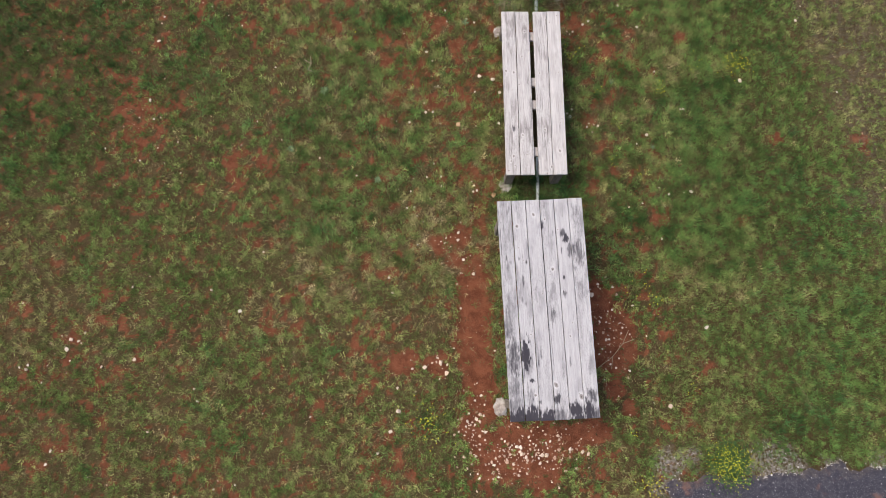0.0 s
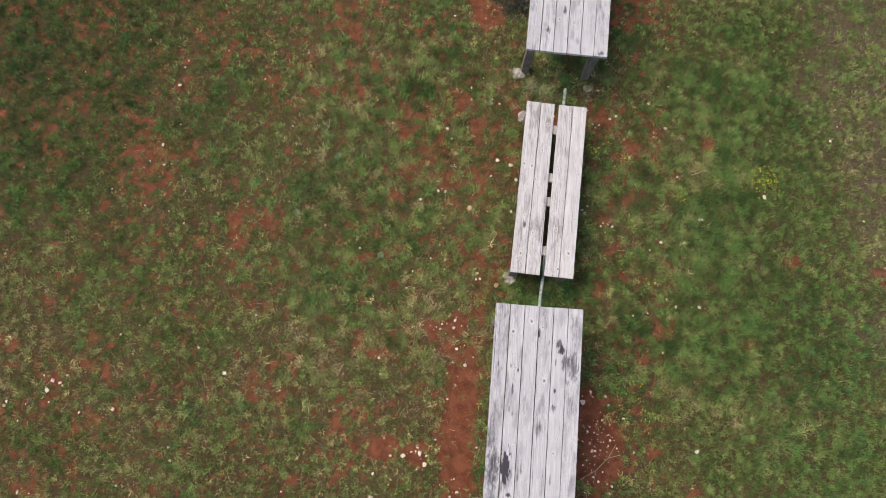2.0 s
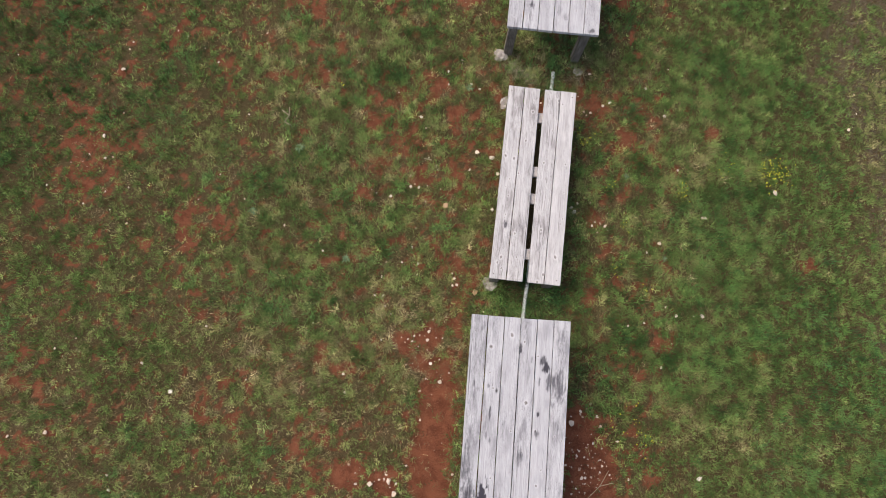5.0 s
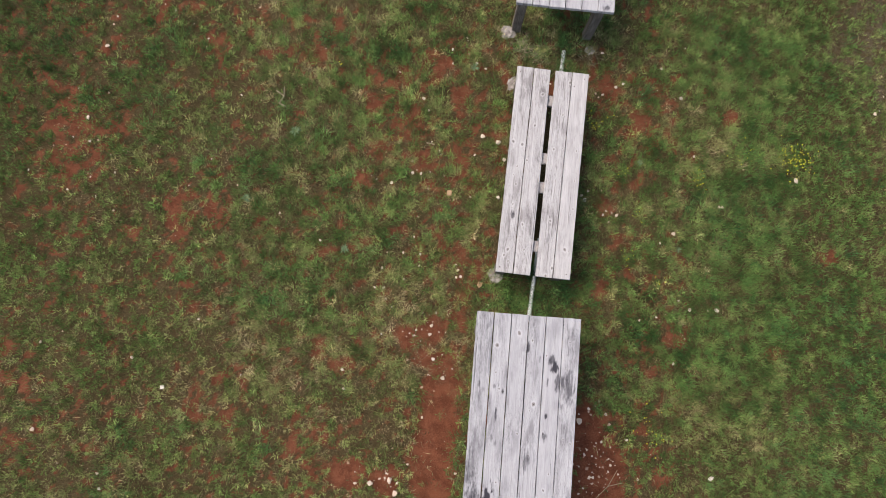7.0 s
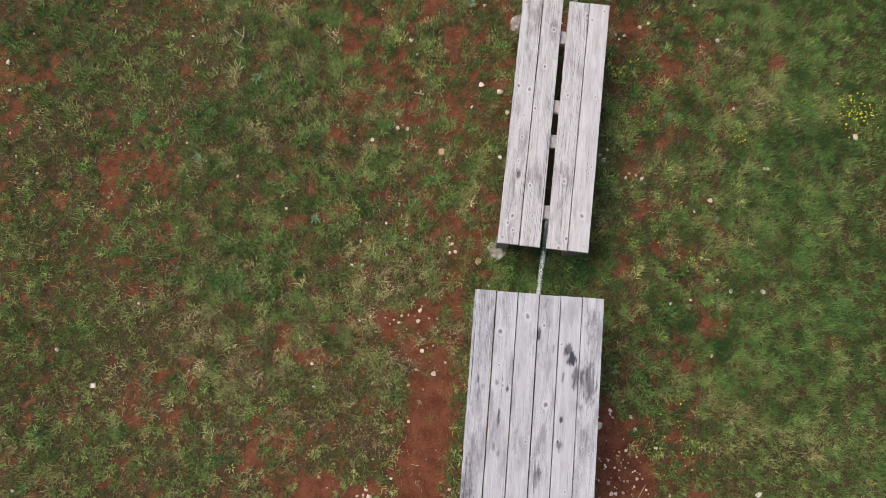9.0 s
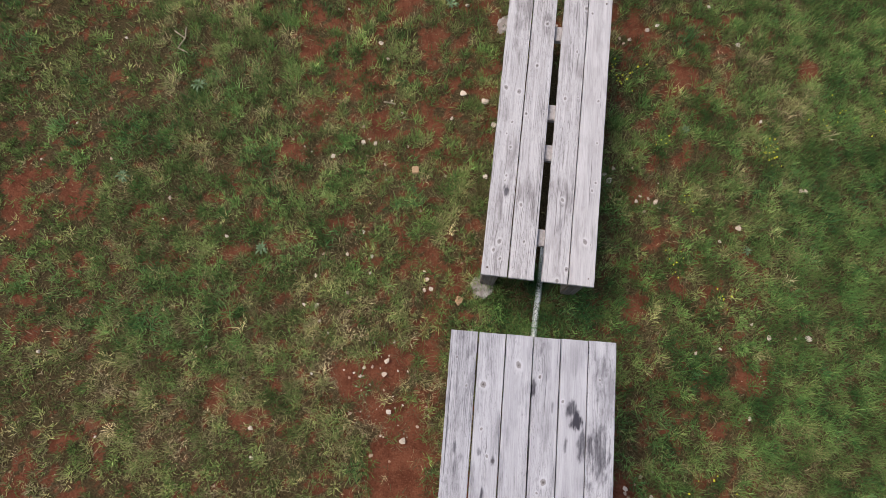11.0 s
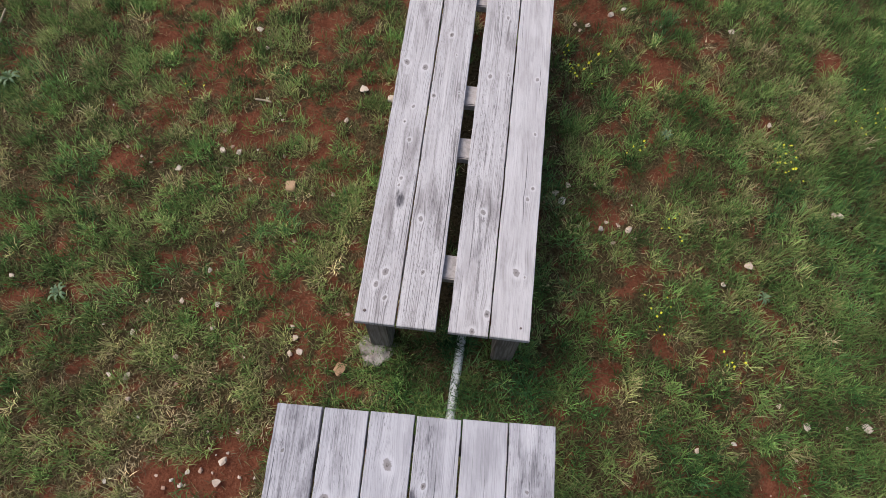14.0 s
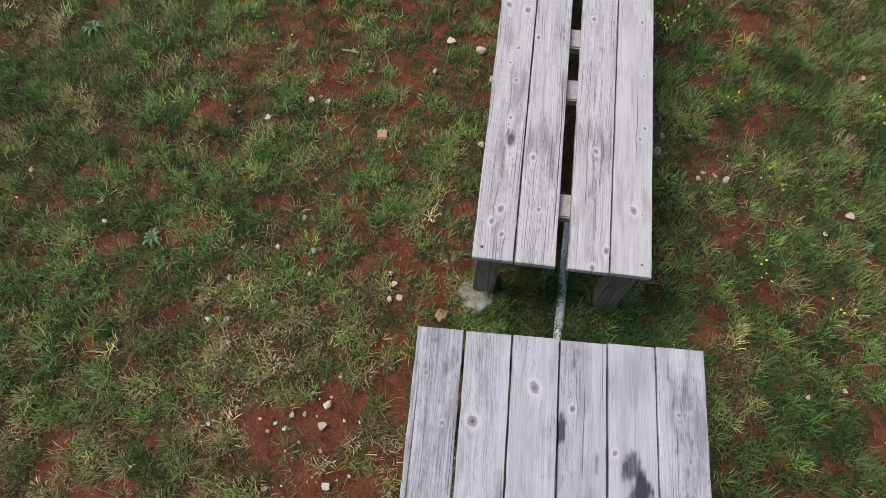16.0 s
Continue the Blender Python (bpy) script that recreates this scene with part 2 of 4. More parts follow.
def lattice(seed, n=256):
    return np.random.default_rng(seed).random((n, n))


def vnoise(x, y, scale, seed):
    """Smooth value noise, 0 to 1."""
    tab = lattice(seed)
    u, v = x * scale + 1000.0, y * scale + 1000.0
    i, j = np.floor(u).astype(int), np.floor(v).astype(int)
    a, b = u - i, v - j
    a, b = a * a * (3 - 2 * a), b * b * (3 - 2 * b)
    q = lambda s, t: tab[(i + s) % 256, (j + t) % 256]
    return (q(0, 0) * (1 - a) + q(1, 0) * a) * (1 - b) + (q(0, 1) * (1 - a) + q(1, 1) * a) * b


def fnoise(x, y, scale, seed):
    return (vnoise(x, y, scale, seed) + 0.5 * vnoise(x, y, scale * 2.1, seed + 1) + 0.25 * vnoise(x, y, scale * 4.3, seed + 2)) / 1.75


def step(v, lo, hi):
    t = np.clip((v - lo) / (hi - lo), 0, 1)
    return t * t * (3 - 2 * t)


def raw_mesh(name, verts, faces, material, smooth=False):
    """A mesh from vertex and face arrays (all faces with the same number of corners)."""
    me = bpy.data.meshes.new(name)
    verts, faces = np.asarray(verts, np.float32), np.asarray(faces, np.int32)
    n, k = faces.shape
    me.vertices.add(len(verts))
    me.vertices.foreach_set("co", verts.ravel())
    me.loops.add(n * k)
    me.loops.foreach_set("vertex_index", faces.ravel())
    me.polygons.add(n)
    me.polygons.foreach_set("loop_start", np.arange(0, n * k, k, dtype=np.int32))
    me.polygons.foreach_set("loop_total", np.full(n, k, np.int32))
    me.update(calc_edges=True)
    me.validate()
    me.polygons.foreach_set("use_smooth", np.full(len(me.polygons), smooth))
    me.materials.append(material)
    return me


def field(me, name, values):
    a = me.attributes.new(name, "FLOAT", "POINT")
    a.data.foreach_set("value", np.asarray(values, np.float32))


def part(name, bm, material, parent, label=""):
    me = bpy.data.meshes.new(name)
    bm.to_mesh(me)
    bm.free()
    me.materials.append(material)
    ob = new(name, me)
    ob.parent = parent
    return tagged(ob, label)


def thing(name, label, category, group="", m=None):
    ob = tagged(new(name), label, category, group)
    if m is not None:
        ob.matrix_world = m
    return ob


def box_bm(cx, cy, cz, sx, sy, sz, bevel=0.006, bend=0.0, seed=0):
    bm = bmesh.new()
    bmesh.ops.create_cube(bm, size=1, matrix=Matrix.Translation((cx, cy, cz)) @ Matrix.Diagonal((sx, sy, sz, 1)))
    if bevel:
        bmesh.ops.bevel(bm, geom=bm.edges[:], offset=bevel, segments=2, affect="EDGES")
    return bm


# ---- the lawn: where grass, bare earth, grit and lush growth lie (x, y, radius) ----
BARE = [(-0.62, -0.42, 0.10), (-0.65, -0.62, 0.16), (-0.66, -0.85, 0.19), (-0.67, -1.08, 0.20), (-0.67, -1.31, 0.20), (-0.66, -1.55, 0.18), (-0.64, -1.78, 0.16),
        (-0.62, -2.0, 0.16), (-0.72, -2.2, 0.15), (-0.6, -2.4, 0.16), (-0.34, -2.33, 0.15), (-0.02, -2.38, 0.19), (0.28, -2.36, 0.17), (0.55, -2.33, 0.14), (-0.6, -2.64, 0.12),
        (0.70, -0.87, 0.16), (0.74, -1.11, 0.2), (0.76, -1.36, 0.2), (0.78, -1.59, 0.17), (0.93, -1.28, 0.14), (0.95, -1.5, 0.13), (0.78, -1.9, 0.10), (0.92, -2.12, 0.08),
        (-0.34, -2.58, 0.2), (-0.04, -2.66, 0.2), (-0.79, -0.18, 0.12), (-1.45, -1.50, 0.15), (-1.08, -1.53, 0.12), (-0.83, -0.44, 0.1), (-0.74, -0.13, 0.12), (-0.98, -0.24, 0.11), (-0.66, 3.42, 0.15), (-0.78, 3.62, 0.12)]
SOIL_WEST = [(-4.36, 1.67, 0.22), (-4.23, 1.39, 0.25), (-4.09, 1.22, 0.16), (-4.24, 0.99, 0.16), (-3.85, 1.45, 0.16), (-4.5, 1.14, 0.1), (-3.14, 0.88, 0.06),
             (-2.89, 0.77, 0.09), (-3.14, 0.56, 0.07), (-3.64, 0.51, 0.11), (-3.2, 0.23, 0.08), (-1.74, 0.43, 0.14), (-1.77, 0.08, 0.09), (-3.07, -0.15, 0.08),
             (-1.47, 1.94, 0.1), (-1.09, 1.75, 0.19), (-1.42, 1.49, 0.12), (-1.01, 1.41, 0.13), (-1.56, 1.16, 0.1), (-3.06, 2.46, 0.12), (-2.08, 2.39, 0.1),
             (-4.91, -1.11, 0.17), (-5.33, -1.39, 0.13), (-4.19, -1.32, 0.08), (-4.42, -1.49, 0.08), (-1.65, -1.19, 0.12), (-2.35, -1.95, 0.12), (-2.59, -1.97, 0.07), (-1.65, -2.24, 0.11)]
SOIL_SOUTH = [(-4.54, -1.97, 0.07), (-5.02, -2.15, 0.17), (-5.23, -2.39, 0.12), (-3.46, -2.44, 0.13), (-1.84, -2.57, 0.12), (-1.54, -2.53, 0.12), (-1.67, -2.74, 0.12),
              (-1.43, -2.67, 0.11), (-2.42, -2.71, 0.09), (-1.82, -0.45, 0.09), (-1.61, -0.52, 0.07), (-5.13, -0.31, 0.09), (-4.63, -0.61, 0.11), (-5.49, -0.73, 0.11),
              (-2.52, -1.06, 0.07), (-3.77, -1.46, 0.11), (1.44, -0.05, 0.12), (2.35, -0.12, 0.08), (2.85, 0.78, 0.1), (3.23, 1.63, 0.1), (3.81, 0.68, 0.14), (1.75, -1.75, 0.12), (1.15, -1.0, 0.1), (1.3, -2.3, 0.1)]
SOIL_NORTH = [(-2.82, 0.86, 0.07), (-2.21, 1.73, 0.09), (-2.02, 0.39, 0.03), (-1.91, 0.94, 0.04), (-1.86, 0.94, 0.06), (-1.81, 2.06, 0.08),
              (-1.80, 0.09, 0.06), (-1.77, -0.40, 0.06), (-1.77, 0.33, 0.06), (-1.76, 0.39, 0.08), (-1.72, 0.46, 0.08), (-1.62, 1.12, 0.05), (-1.62, 0.76, 0.04), (-1.53, 0.21, 0.07), (-1.52, 1.92, 0.08),
              (-1.45, 0.95, 0.04), (-1.42, 1.45, 0.08), (-1.34, 0.08, 0.03), (-1.25, 0.16, 0.03), (-1.24, 1.90, 0.06), (-1.20, 0.35, 0.04), (-1.18, -0.01, 0.05), (-1.15, 0.75, 0.05), (-1.13, 0.71, 0.05),
              (-1.03, 2.41, 0.12), (-1.03, -0.22, 0.10), (-0.98, 1.41, 0.09)]
SOIL_MIDDLE = [(-0.93, 0.47, 0.06), (-0.88, 0.25, 0.03), (-0.69, 0.52, 0.06), (-0.68, 2.04, 0.12), (-0.63, 1.42, 0.11), (-0.62, 1.00, 0.04), (-0.58, 0.43, 0.05), (-0.56, 0.37, 0.05), (-0.52, 1.21, 0.08),
               (-0.52, 0.18, 0.07), (-0.32, 1.10, 0.06), (-0.30, 0.77, 0.05)]
SOIL_EAST = [(0.54, 0.20, 0.05), (0.62, 0.10, 0.04), (0.71, 2.22, 0.14), (0.72, 0.11, 0.04), (0.73, 1.14, 0.07), (0.73, 0.35, 0.04), (0.74, 0.30, 0.09), (0.75, 0.57, 0.06), (0.75, 1.38, 0.05),
             (0.77, 1.07, 0.11), (0.79, 1.01, 0.05), (0.86, 1.33, 0.07), (0.86, 0.43, 0.04), (0.92, 0.78, 0.08), (0.99, 0.49, 0.05), (1.00, 1.98, 0.10), (1.02, 1.32, 0.05), (1.05, -0.02, 0.04),
             (1.07, 0.27, 0.02), (1.18, -0.06, 0.04), (1.22, 2.26, 0.08), (1.26, -0.39, 0.08), (1.34, 0.88, 0.06), (1.42, 0.64, 0.04), (1.42, 0.69, 0.05), (1.48, 1.38, 0.06), (1.50, -0.01, 0.08),
             (1.57, 1.65, 0.07), (1.73, 1.00, 0.03), (1.88, 2.06, 0.08)]
# lush growth; the (0.85, -0.5) patch paints the table's shadow as dark grass
LUSH_AND_SHADE = [(-3.73, 1.71, 0.26), (-2.83, 1.54, 0.16), (-4.98, 1.29, 0.13), (-5.68, 2.41, 0.32), (-4.66, 2.69, 0.39), (-2.27, 0.26, 0.15), (-2.94, -1.2, 0.12), (-3.4, -2.33, 0.23),
        (1.8, 1.23, 0.29), (3.24, -0.47, 0.31), (2.76, -1.2, 0.34), (3.11, -2.17, 0.3), (-0.46, -1.12, 0.12), (-0.46, -1.54, 0.12), (-0.45, -0.69, 0.12), (-0.46, -0.9, 0.11), (-0.46, -1.33, 0.11), (-0.46, -1.75, 0.1), (0.85, -0.5, 0.2), (3.43, -0.1, 0.25),
        (3.52, -1.11, 0.25), (2.88, -1.69, 0.24), (-0.67, 0.91, 0.09), (-1.39, 2.37, 0.16), (1.75, 2.76, 0.24), (-0.3, 0.48, 0.1), (-0.91, -0.33, 0.06), (0.0, 0.2, 0.14), (0.22, 0.2, 0.14), (0.36, 0.33, 0.13),
        (0.1, 2.6, 0.22), (0.95, 3.3, 0.25), (0.5, 1.2, 0.12), (0.5, 0.8, 0.12), (0.3, 2.9, 0.25)]
GRIT = [(1.28, -2.66, 0.13), (1.46, -2.62, 0.10), (2.28, -2.70, 0.17), (2.52, -2.74, 0.14), (3.0, -2.82, 0.10), (3.5, -2.8, 0.12), (1.16, -2.95, 0.08)]
GAPS = (BARE, SOIL_WEST, SOIL_SOUTH, SOIL_NORTH, SOIL_MIDDLE, SOIL_EAST)


def spots(x, y, rows, soft=0.6, grow=1.0):
    """How much of any of the round patches lies at x, y (0 to 1), with ragged rims."""
    dx = (fnoise(x, y, 9.0, 71) - 0.5) * 0.16
    dy = (fnoise(x, y, 9.0, 75) - 0.5) * 0.16
    out = np.zeros_like(x)
    for cx, cy, r in rows:
        r = r * grow
        near = (abs(x - cx) < r * 2.2 + 0.15) & (abs(y - cy) < r * 2.2 + 0.15)
        if near.any():
            d = np.hypot(x[near] + dx[near] - cx, y[near] + dy[near] - cy) / r
            out[near] = np.maximum(out[near], 1 - step(d, 1 - soft, 1 + soft))
    return out


ROAD_X, ROAD_Y = 1.15, -2.86


def on_road(x, y):
    """Signed depth into the road, in metres: above zero on the asphalt."""
    rim = (fnoise(x, y, 4.0, 31) - 0.5) * 0.26
    edge = ROAD_Y + 0.06 * (x - 1.2)
    return np.minimum(x - ROAD_X - 0.05, edge - y) + rim


def east_dry(x, y):
    return step(x - 3.15 - 0.18 * (2.4 - y) + (fnoise(x, y, 1.5, 5) - 0.5) * 1.0, -0.3, 0.5) * step(y, -1.6, 0.2)


def under_bench(x, y):
    return (abs(x - 0.08 - 0.033 * (y - 1.28)) < 0.27) & (abs(y - 1.3) < 0.72)


NEAR = (-3.0, 2.9, -1.2, 3.4)


def in_near(x, y):
    """Inside the stretch of finer grass, with a ragged rim."""
    a, b = 0.7 * fnoise(x, y, 3.0, 301), 0.7 * fnoise(x, y, 3.0, 307)
    return (x > NEAR[0] + a) & (x < NEAR[1] - a) & (y > NEAR[2] + b) & (y < NEAR[3] - b)


def soil_at(x, y):
    s = np.maximum(spots(x, y, BARE, 0.35, 1.12), 0)
    far = 1.0 * ~in_near(x, y)
    for rows in GAPS[1:]:
        s = np.maximum(s, 0.92 * spots(x, y, rows, 0.8, 1.0) * step(fnoise(x, y, 17.0, 131), 0.25 + 0.12 * far, 0.48 + 0.11 * far))
    beside = np.exp(-((abs(x - 0.1) - 0.75) / 0.45) ** 2) * step(y, 0.1, 0.5) * (1 - step(y, 2.4, 3.0))
    wild = step(0.2 + 0.6 * fnoise(x, y, 2.2, 41) + 1.1 * (fnoise(x, y, 17.0, 47) - 0.5), 0.665 - 0.04 * np.exp(-((x + 0.3) / 2.2) ** 2) - 0.15 * beside, 0.78)
    wild = np.maximum(wild, (0.8 + 0.3 * beside) * step(fnoise(x, y, 23.0, 53), 0.625 - 0.04 * beside, 0.72)) * (1 - 0.75 * step(x, 1.1, 2.0))
    # soil under the bench gives way to dark thatch, painting in its shade
    return np.maximum(s, np.minimum(0.85 * wild, 1)) * (1 - spots(x, y, [(0.1, 0.22, 0.3)], 0.5)) * (1 - 0.95 * under_bench(x, y))


def lush_at(x, y):
    band = np.exp(-((x - 2.95) / 0.42) ** 2) * step(y, -2.6, -2.0) * (1 - step(y, 0.5, 1.3)) + 0.22 * step(x, 1.3, 2.0) * (1 - east_dry(x, y)) * (y < 3.0)
    return np.maximum(np.maximum(spots(x, y, LUSH_AND_SHADE, 0.8, 1.1), 0.85 * np.minimum(band, 1) * step(fnoise(x, y, 4.0, 69), 0.36, 0.6)), 0.7 * step(fnoise(x, y, 1.7, 61), 0.60, 0.75)) * (0.25 + 0.75 * step(fnoise(x, y, 12.0, 66), 0.38, 0.6))


def height(x, y):
    h = (fnoise(x, y, 0.9, 91) - 0.5) * 0.03 + (fnoise(x, y, 7.0, 95) - 0.5) * 0.012
    return h * step(12 - np.hypot(x, y), 0, 3)


def build_ground():
    fx = np.arange(-7.0, 6.01, 0.038)
    fy = np.arange(-4.6, 5.61, 0.038)
    far = np.array([0.5, 1.2, 2.5, 5, 10, 20, 45, 100, 250, 700])
    xs = np.concatenate([fx[0] - far[::-1], fx, fx[-1] + far])
    ys = np.concatenate([fy[0] - far[::-1], fy, fy[-1] + far])
    gx, gy = np.meshgrid(xs, ys)
    x, y = gx.ravel(), gy.ravel()
    soil = soil_at(x, y)
    z = height(x, y) - 0.012 * spots(x, y, BARE, 0.5) - 0.04 * step(on_road(x, y), -0.02, 0.12)
    nx, ny = len(xs), len(ys)
    i = np.arange(nx * ny).reshape(ny, nx)
    quads = np.stack([i[:-1, :-1], i[:-1, 1:], i[1:, 1:], i[1:, :-1]], -1).reshape(-1, 4)
    me = raw_mesh("ground", np.stack([x, y, z], -1), quads, M_GROUND, True)
    off = np.maximum(np.maximum(-6.9 - x, x - 5.6), np.maximum(-4.2 - y, y - 5.2))
    field(me, "meadow", step(off, -0.3, 0.25))
    field(me, "cover", 1 - soil)
    field(me, "grit", np.maximum(spots(x, y, GRIT, 0.6, 1.2), 0.2 * east_dry(x, y)))
    tagged(new("ground", me), "red earth lawn with patchy thin grass", "ground", kind="structure")


build_ground()


def build_road():
    xs = np.concatenate([np.arange(0.8, 6.0, 0.05), np.array([7, 9, 13, 20, 40, 80])])
    ys = np.concatenate([np.array([-8.4, -7.5, -6.6, -5.8]), np.arange(-5.0, -2.2, 0.05)])
    gx, gy = np.meshgrid(xs, ys)
    x, y = gx.ravel(), gy.ravel()
    d = on_road(x, y)
    z = height(x, y) - 0.03 + 0.036 * step(d, -0.03, 0.06) + (fnoise(x, y, 6, 33) - 0.5) * 0.006
    nx = len(xs)
    i = np.arange(len(x)).reshape(len(ys), nx)
    quads = np.stack([i[:-1, :-1], i[:-1, 1:], i[1:, 1:], i[1:, :-1]], -1).reshape(-1, 4)
    quads = quads[(d[quads] > -0.03).all(1)]
    used, back = np.unique(quads, return_inverse=True)
    me = raw_mesh("road", np.stack([x, y, z], -1)[used], back.reshape(-1, 4), M_ASPHALT, True)
    field(me, "rim", (1 - step(d, -0.03, 0.30))[used])
    tagged(new("road", me), "dark asphalt road with pale chippings and ragged edge", "road", kind="structure")


build_road()


# ---- grass ----
def blades(spots_xy, length, width, lean, material, name, label, fat, outward=0.7, uneven=0.15):
    """Grass blades in tufts: bent strips when fat, else single tapering slips. Every tuft has a hue of its own."""
    px, py, ox, oy, hue, tone = spots_xy
    n = len(px)
    a = np.where(rng.random(n) < outward, np.arctan2(oy, ox) + rng.normal(0, 0.5, n), rng.random(n) * math.tau)
    length = length * rng.uniform(0.55, 1.25, n)
    w = width * rng.uniform(0.6, 1.3, n) / 2
    t = np.clip(lean * rng.uniform(0.35, 1.2, n), 0.1, 1.5)
    dx, dy = np.cos(a), np.sin(a)
    sa = a + math.pi / 2 + rng.uniform(-0.6, 0.6, n)
    sx, sy = np.cos(sa) * w, np.sin(sa) * w
    z0 = height(px, py) - 0.004
    out, up = np.sin(t) * length, np.cos(t) * length
    base = np.stack([px, py, z0], -1)
    side = np.stack([sx, sy, np.zeros(n)], -1)
    if fat:
        m = base + np.stack([dx * out * 0.5, dy * out * 0.5, up * 0.72 + 0.06 * length], -1)
        tip = base + np.stack([dx * out, dy * out, up], -1)
        v = np.stack([base - side, base + side, m + side * 0.8, m - side * 0.8, tip], 1).reshape(-1, 3)
        o = np.arange(n)[:, None] * 5
        f = np.concatenate([o + [0, 1, 2], o + [0, 2, 3], o + [3, 2, 4]], 0)
        k = 5
    else:
        tip = base + np.stack([dx * out, dy * out, up], -1)
        v = np.stack([base - side, base + side, tip], 1).reshape(-1, 3)
        f = np.arange(n * 3).reshape(-1, 3)
        k = 3
    me = raw_mesh(name, v, f, material)
    field(me, "hue", np.repeat(np.clip(hue + rng.normal(0, 0.05, n), 0, 1), k))
    field(me, "tone", np.repeat(tone * rng.uniform(1 - uneven, 1 + uneven, n), k))
    tagged(new(name, me), label, "grass", kind="stuff")


def cell(x, y, size, seed):
    """A value of its own for each patch of about that size, with wavering borders."""
    u = x / size + 0.9 * (fnoise(x, y, 9.0, seed + 5) - 0.5) + 0.5 * vnoise(y, y, 0.7 / size, seed)
    v = y / size + 0.9 * (fnoise(x, y, 9.0, seed + 9) - 0.5)
    return lattice(seed)[np.floor(u).astype(int) % 256, np.floor(v).astype(int) % 256]


def scatter(n_tufts, per, x0, x1, y0, y1, keep, spread, vary=1.0, bright=1.1, contrast=0.3):
    cx, cy = rng.uniform(x0, x1, n_tufts), rng.uniform(y0, y1, n_tufts)
    ok = rng.random(n_tufts) < keep(cx, cy)
    cx, cy = cx[ok], cy[ok]
    green = step(cx, 0.6, 2.4) * (1 - east_dry(cx, cy)) + 0.6 * step(-cx, 4.3, 5.8) * step(cy, 0.0, 1.5)
    hue = 0.46 + vary * 0.42 * (rng.random(len(cx)) - 0.5) + 0.40 * (fnoise(cx, cy, 1.1, 161) - 0.5) + 0.75 * vary * (fnoise(cx, cy, 10.5, 171) - 0.5) + vary * 0.16 * (cell(cx, cy, 0.10, 181) - 0.5)
    hue += 0.05 * step(-cx, 0.3, 1.2) * step(-cy, -1.0, 0.2)
    hue += 0.05 * east_dry(cx, cy) - 0.10 * green - 0.12 * step(-cx, 3.6, 5.0) * step(cy, 0.8, 2.2) + 0.3 * (rng.random(len(cx)) < 0.008)
    # the (0.1, 0.2) spot darkens grass to paint the shade between bench and table
    hue -= 0.12 * lush_at(cx, cy) + 0.25 * spots(cx, cy, [(0.1, 0.2, 0.45)], 0.5)
    many = lambda v: np.repeat(v, per)
    n = len(cx) * per
    ox, oy = rng.normal(0, spread, n), rng.normal(0, spread, n)
    clump = step(np.where(in_near(cx, cy), fnoise(cx, cy, 10.0, 191), fnoise(cx, cy, 21.0, 192)) + 0.25 * (cell(cx, cy, 0.05, 195) - 0.5), 0.40, 0.58)
    hue = hue - 0.05 * (0.5 - clump) - 0.02
    tone = bright * (0.70 + 0.52 * clump) * np.clip(np.exp(rng.normal(-0.04, contrast, len(cx)) * (1 - 0.4 * step(cx, 0.9, 1.8))), 0.35, 2.1) * (1 - 0.3 * step(-cx, 3.0, 5.3) * step(cy, 0.3, 2.0)) * (1 + np.where(in_near(cx, cy), 0.0, -0.08) * step(cx, 0.6, 1.0) + 0.10 * east_dry(cx, cy)) 
    return many(cx) + ox, many(cy) + oy, ox, oy, many(hue), many(tone)


def free(x, y):
    """One where grass can grow: off the asphalt and beside the pipe."""
    pipe_x = 0.11 + (y - 0.1) * 0.064
    return (on_road(x, y) < -0.01) & ~((abs(x - pipe_x) < 0.019) & (y > -1.9))


def lawn_density(x, y):
    thin = (0.7 + 0.3 * step(fnoise(x, y, 3.0, 21), 0.3, 0.6)) * (0.22 + 0.78 * step(fnoise(x, y, 12.0, 25) + 0.22 * (cell(x, y, 0.085, 23) - 0.5), 0.38, 0.62))
    thin = np.maximum(thin, 0.7 * step(x, 0.9, 1.7) * (1 - east_dry(x, y)))
    return np.clip((1 - 1.02 * soil_at(x, y)) * thin * (1 - 0.1 * east_dry(x, y)) * (1 - 0.8 * spots(x, y, GRIT, 0.6)), 0.015, 1) * free(x, y)


def lawn_far(x, y):
    return lawn_density(x, y) * ~in_near(x, y)


def lush_density(x, y):
    return lush_at(x, y) * free(x, y) * (1 - 0.9 * soil_at(x, y)) * (1 - 0.9 * under_bench(x, y))


def thatch_density(x, y):
    return np.clip(1 - 1.1 * soil_at(x, y), 0.04, 1) * free(x, y) * (1 - 0.9 * under_bench(x, y))


def straw_density(x, y):
    return (0.35 + 0.65 * fnoise(x, y, 3.0, 151)) * free(x, y) * (1 - 0.85 * spots(x, y, BARE)) * ~under_bench(x, y)


LAWN = (-6.9, 5.6, -4.2, 5.2)
blades(scatter(31000, 22, *NEAR, lambda x, y: lawn_density(x, y) * in_near(x, y) * (1 - 0.9 * under_bench(x, y)), 0.015, 0.9, 1.54, 0.33), 0.054, 0.0032, 0.95, M_GRASS, "grass", "short patchy lawn grass with dry straw", True, 0.65, 0.3)
blades(scatter(150000, 13, *LAWN, lawn_far, 0.011, 0.52, 1.52, 0.34), 0.042, 0.0075, 0.95, M_GRASS, "grass", "short patchy lawn grass with dry straw", False, 0.7, 0.12)
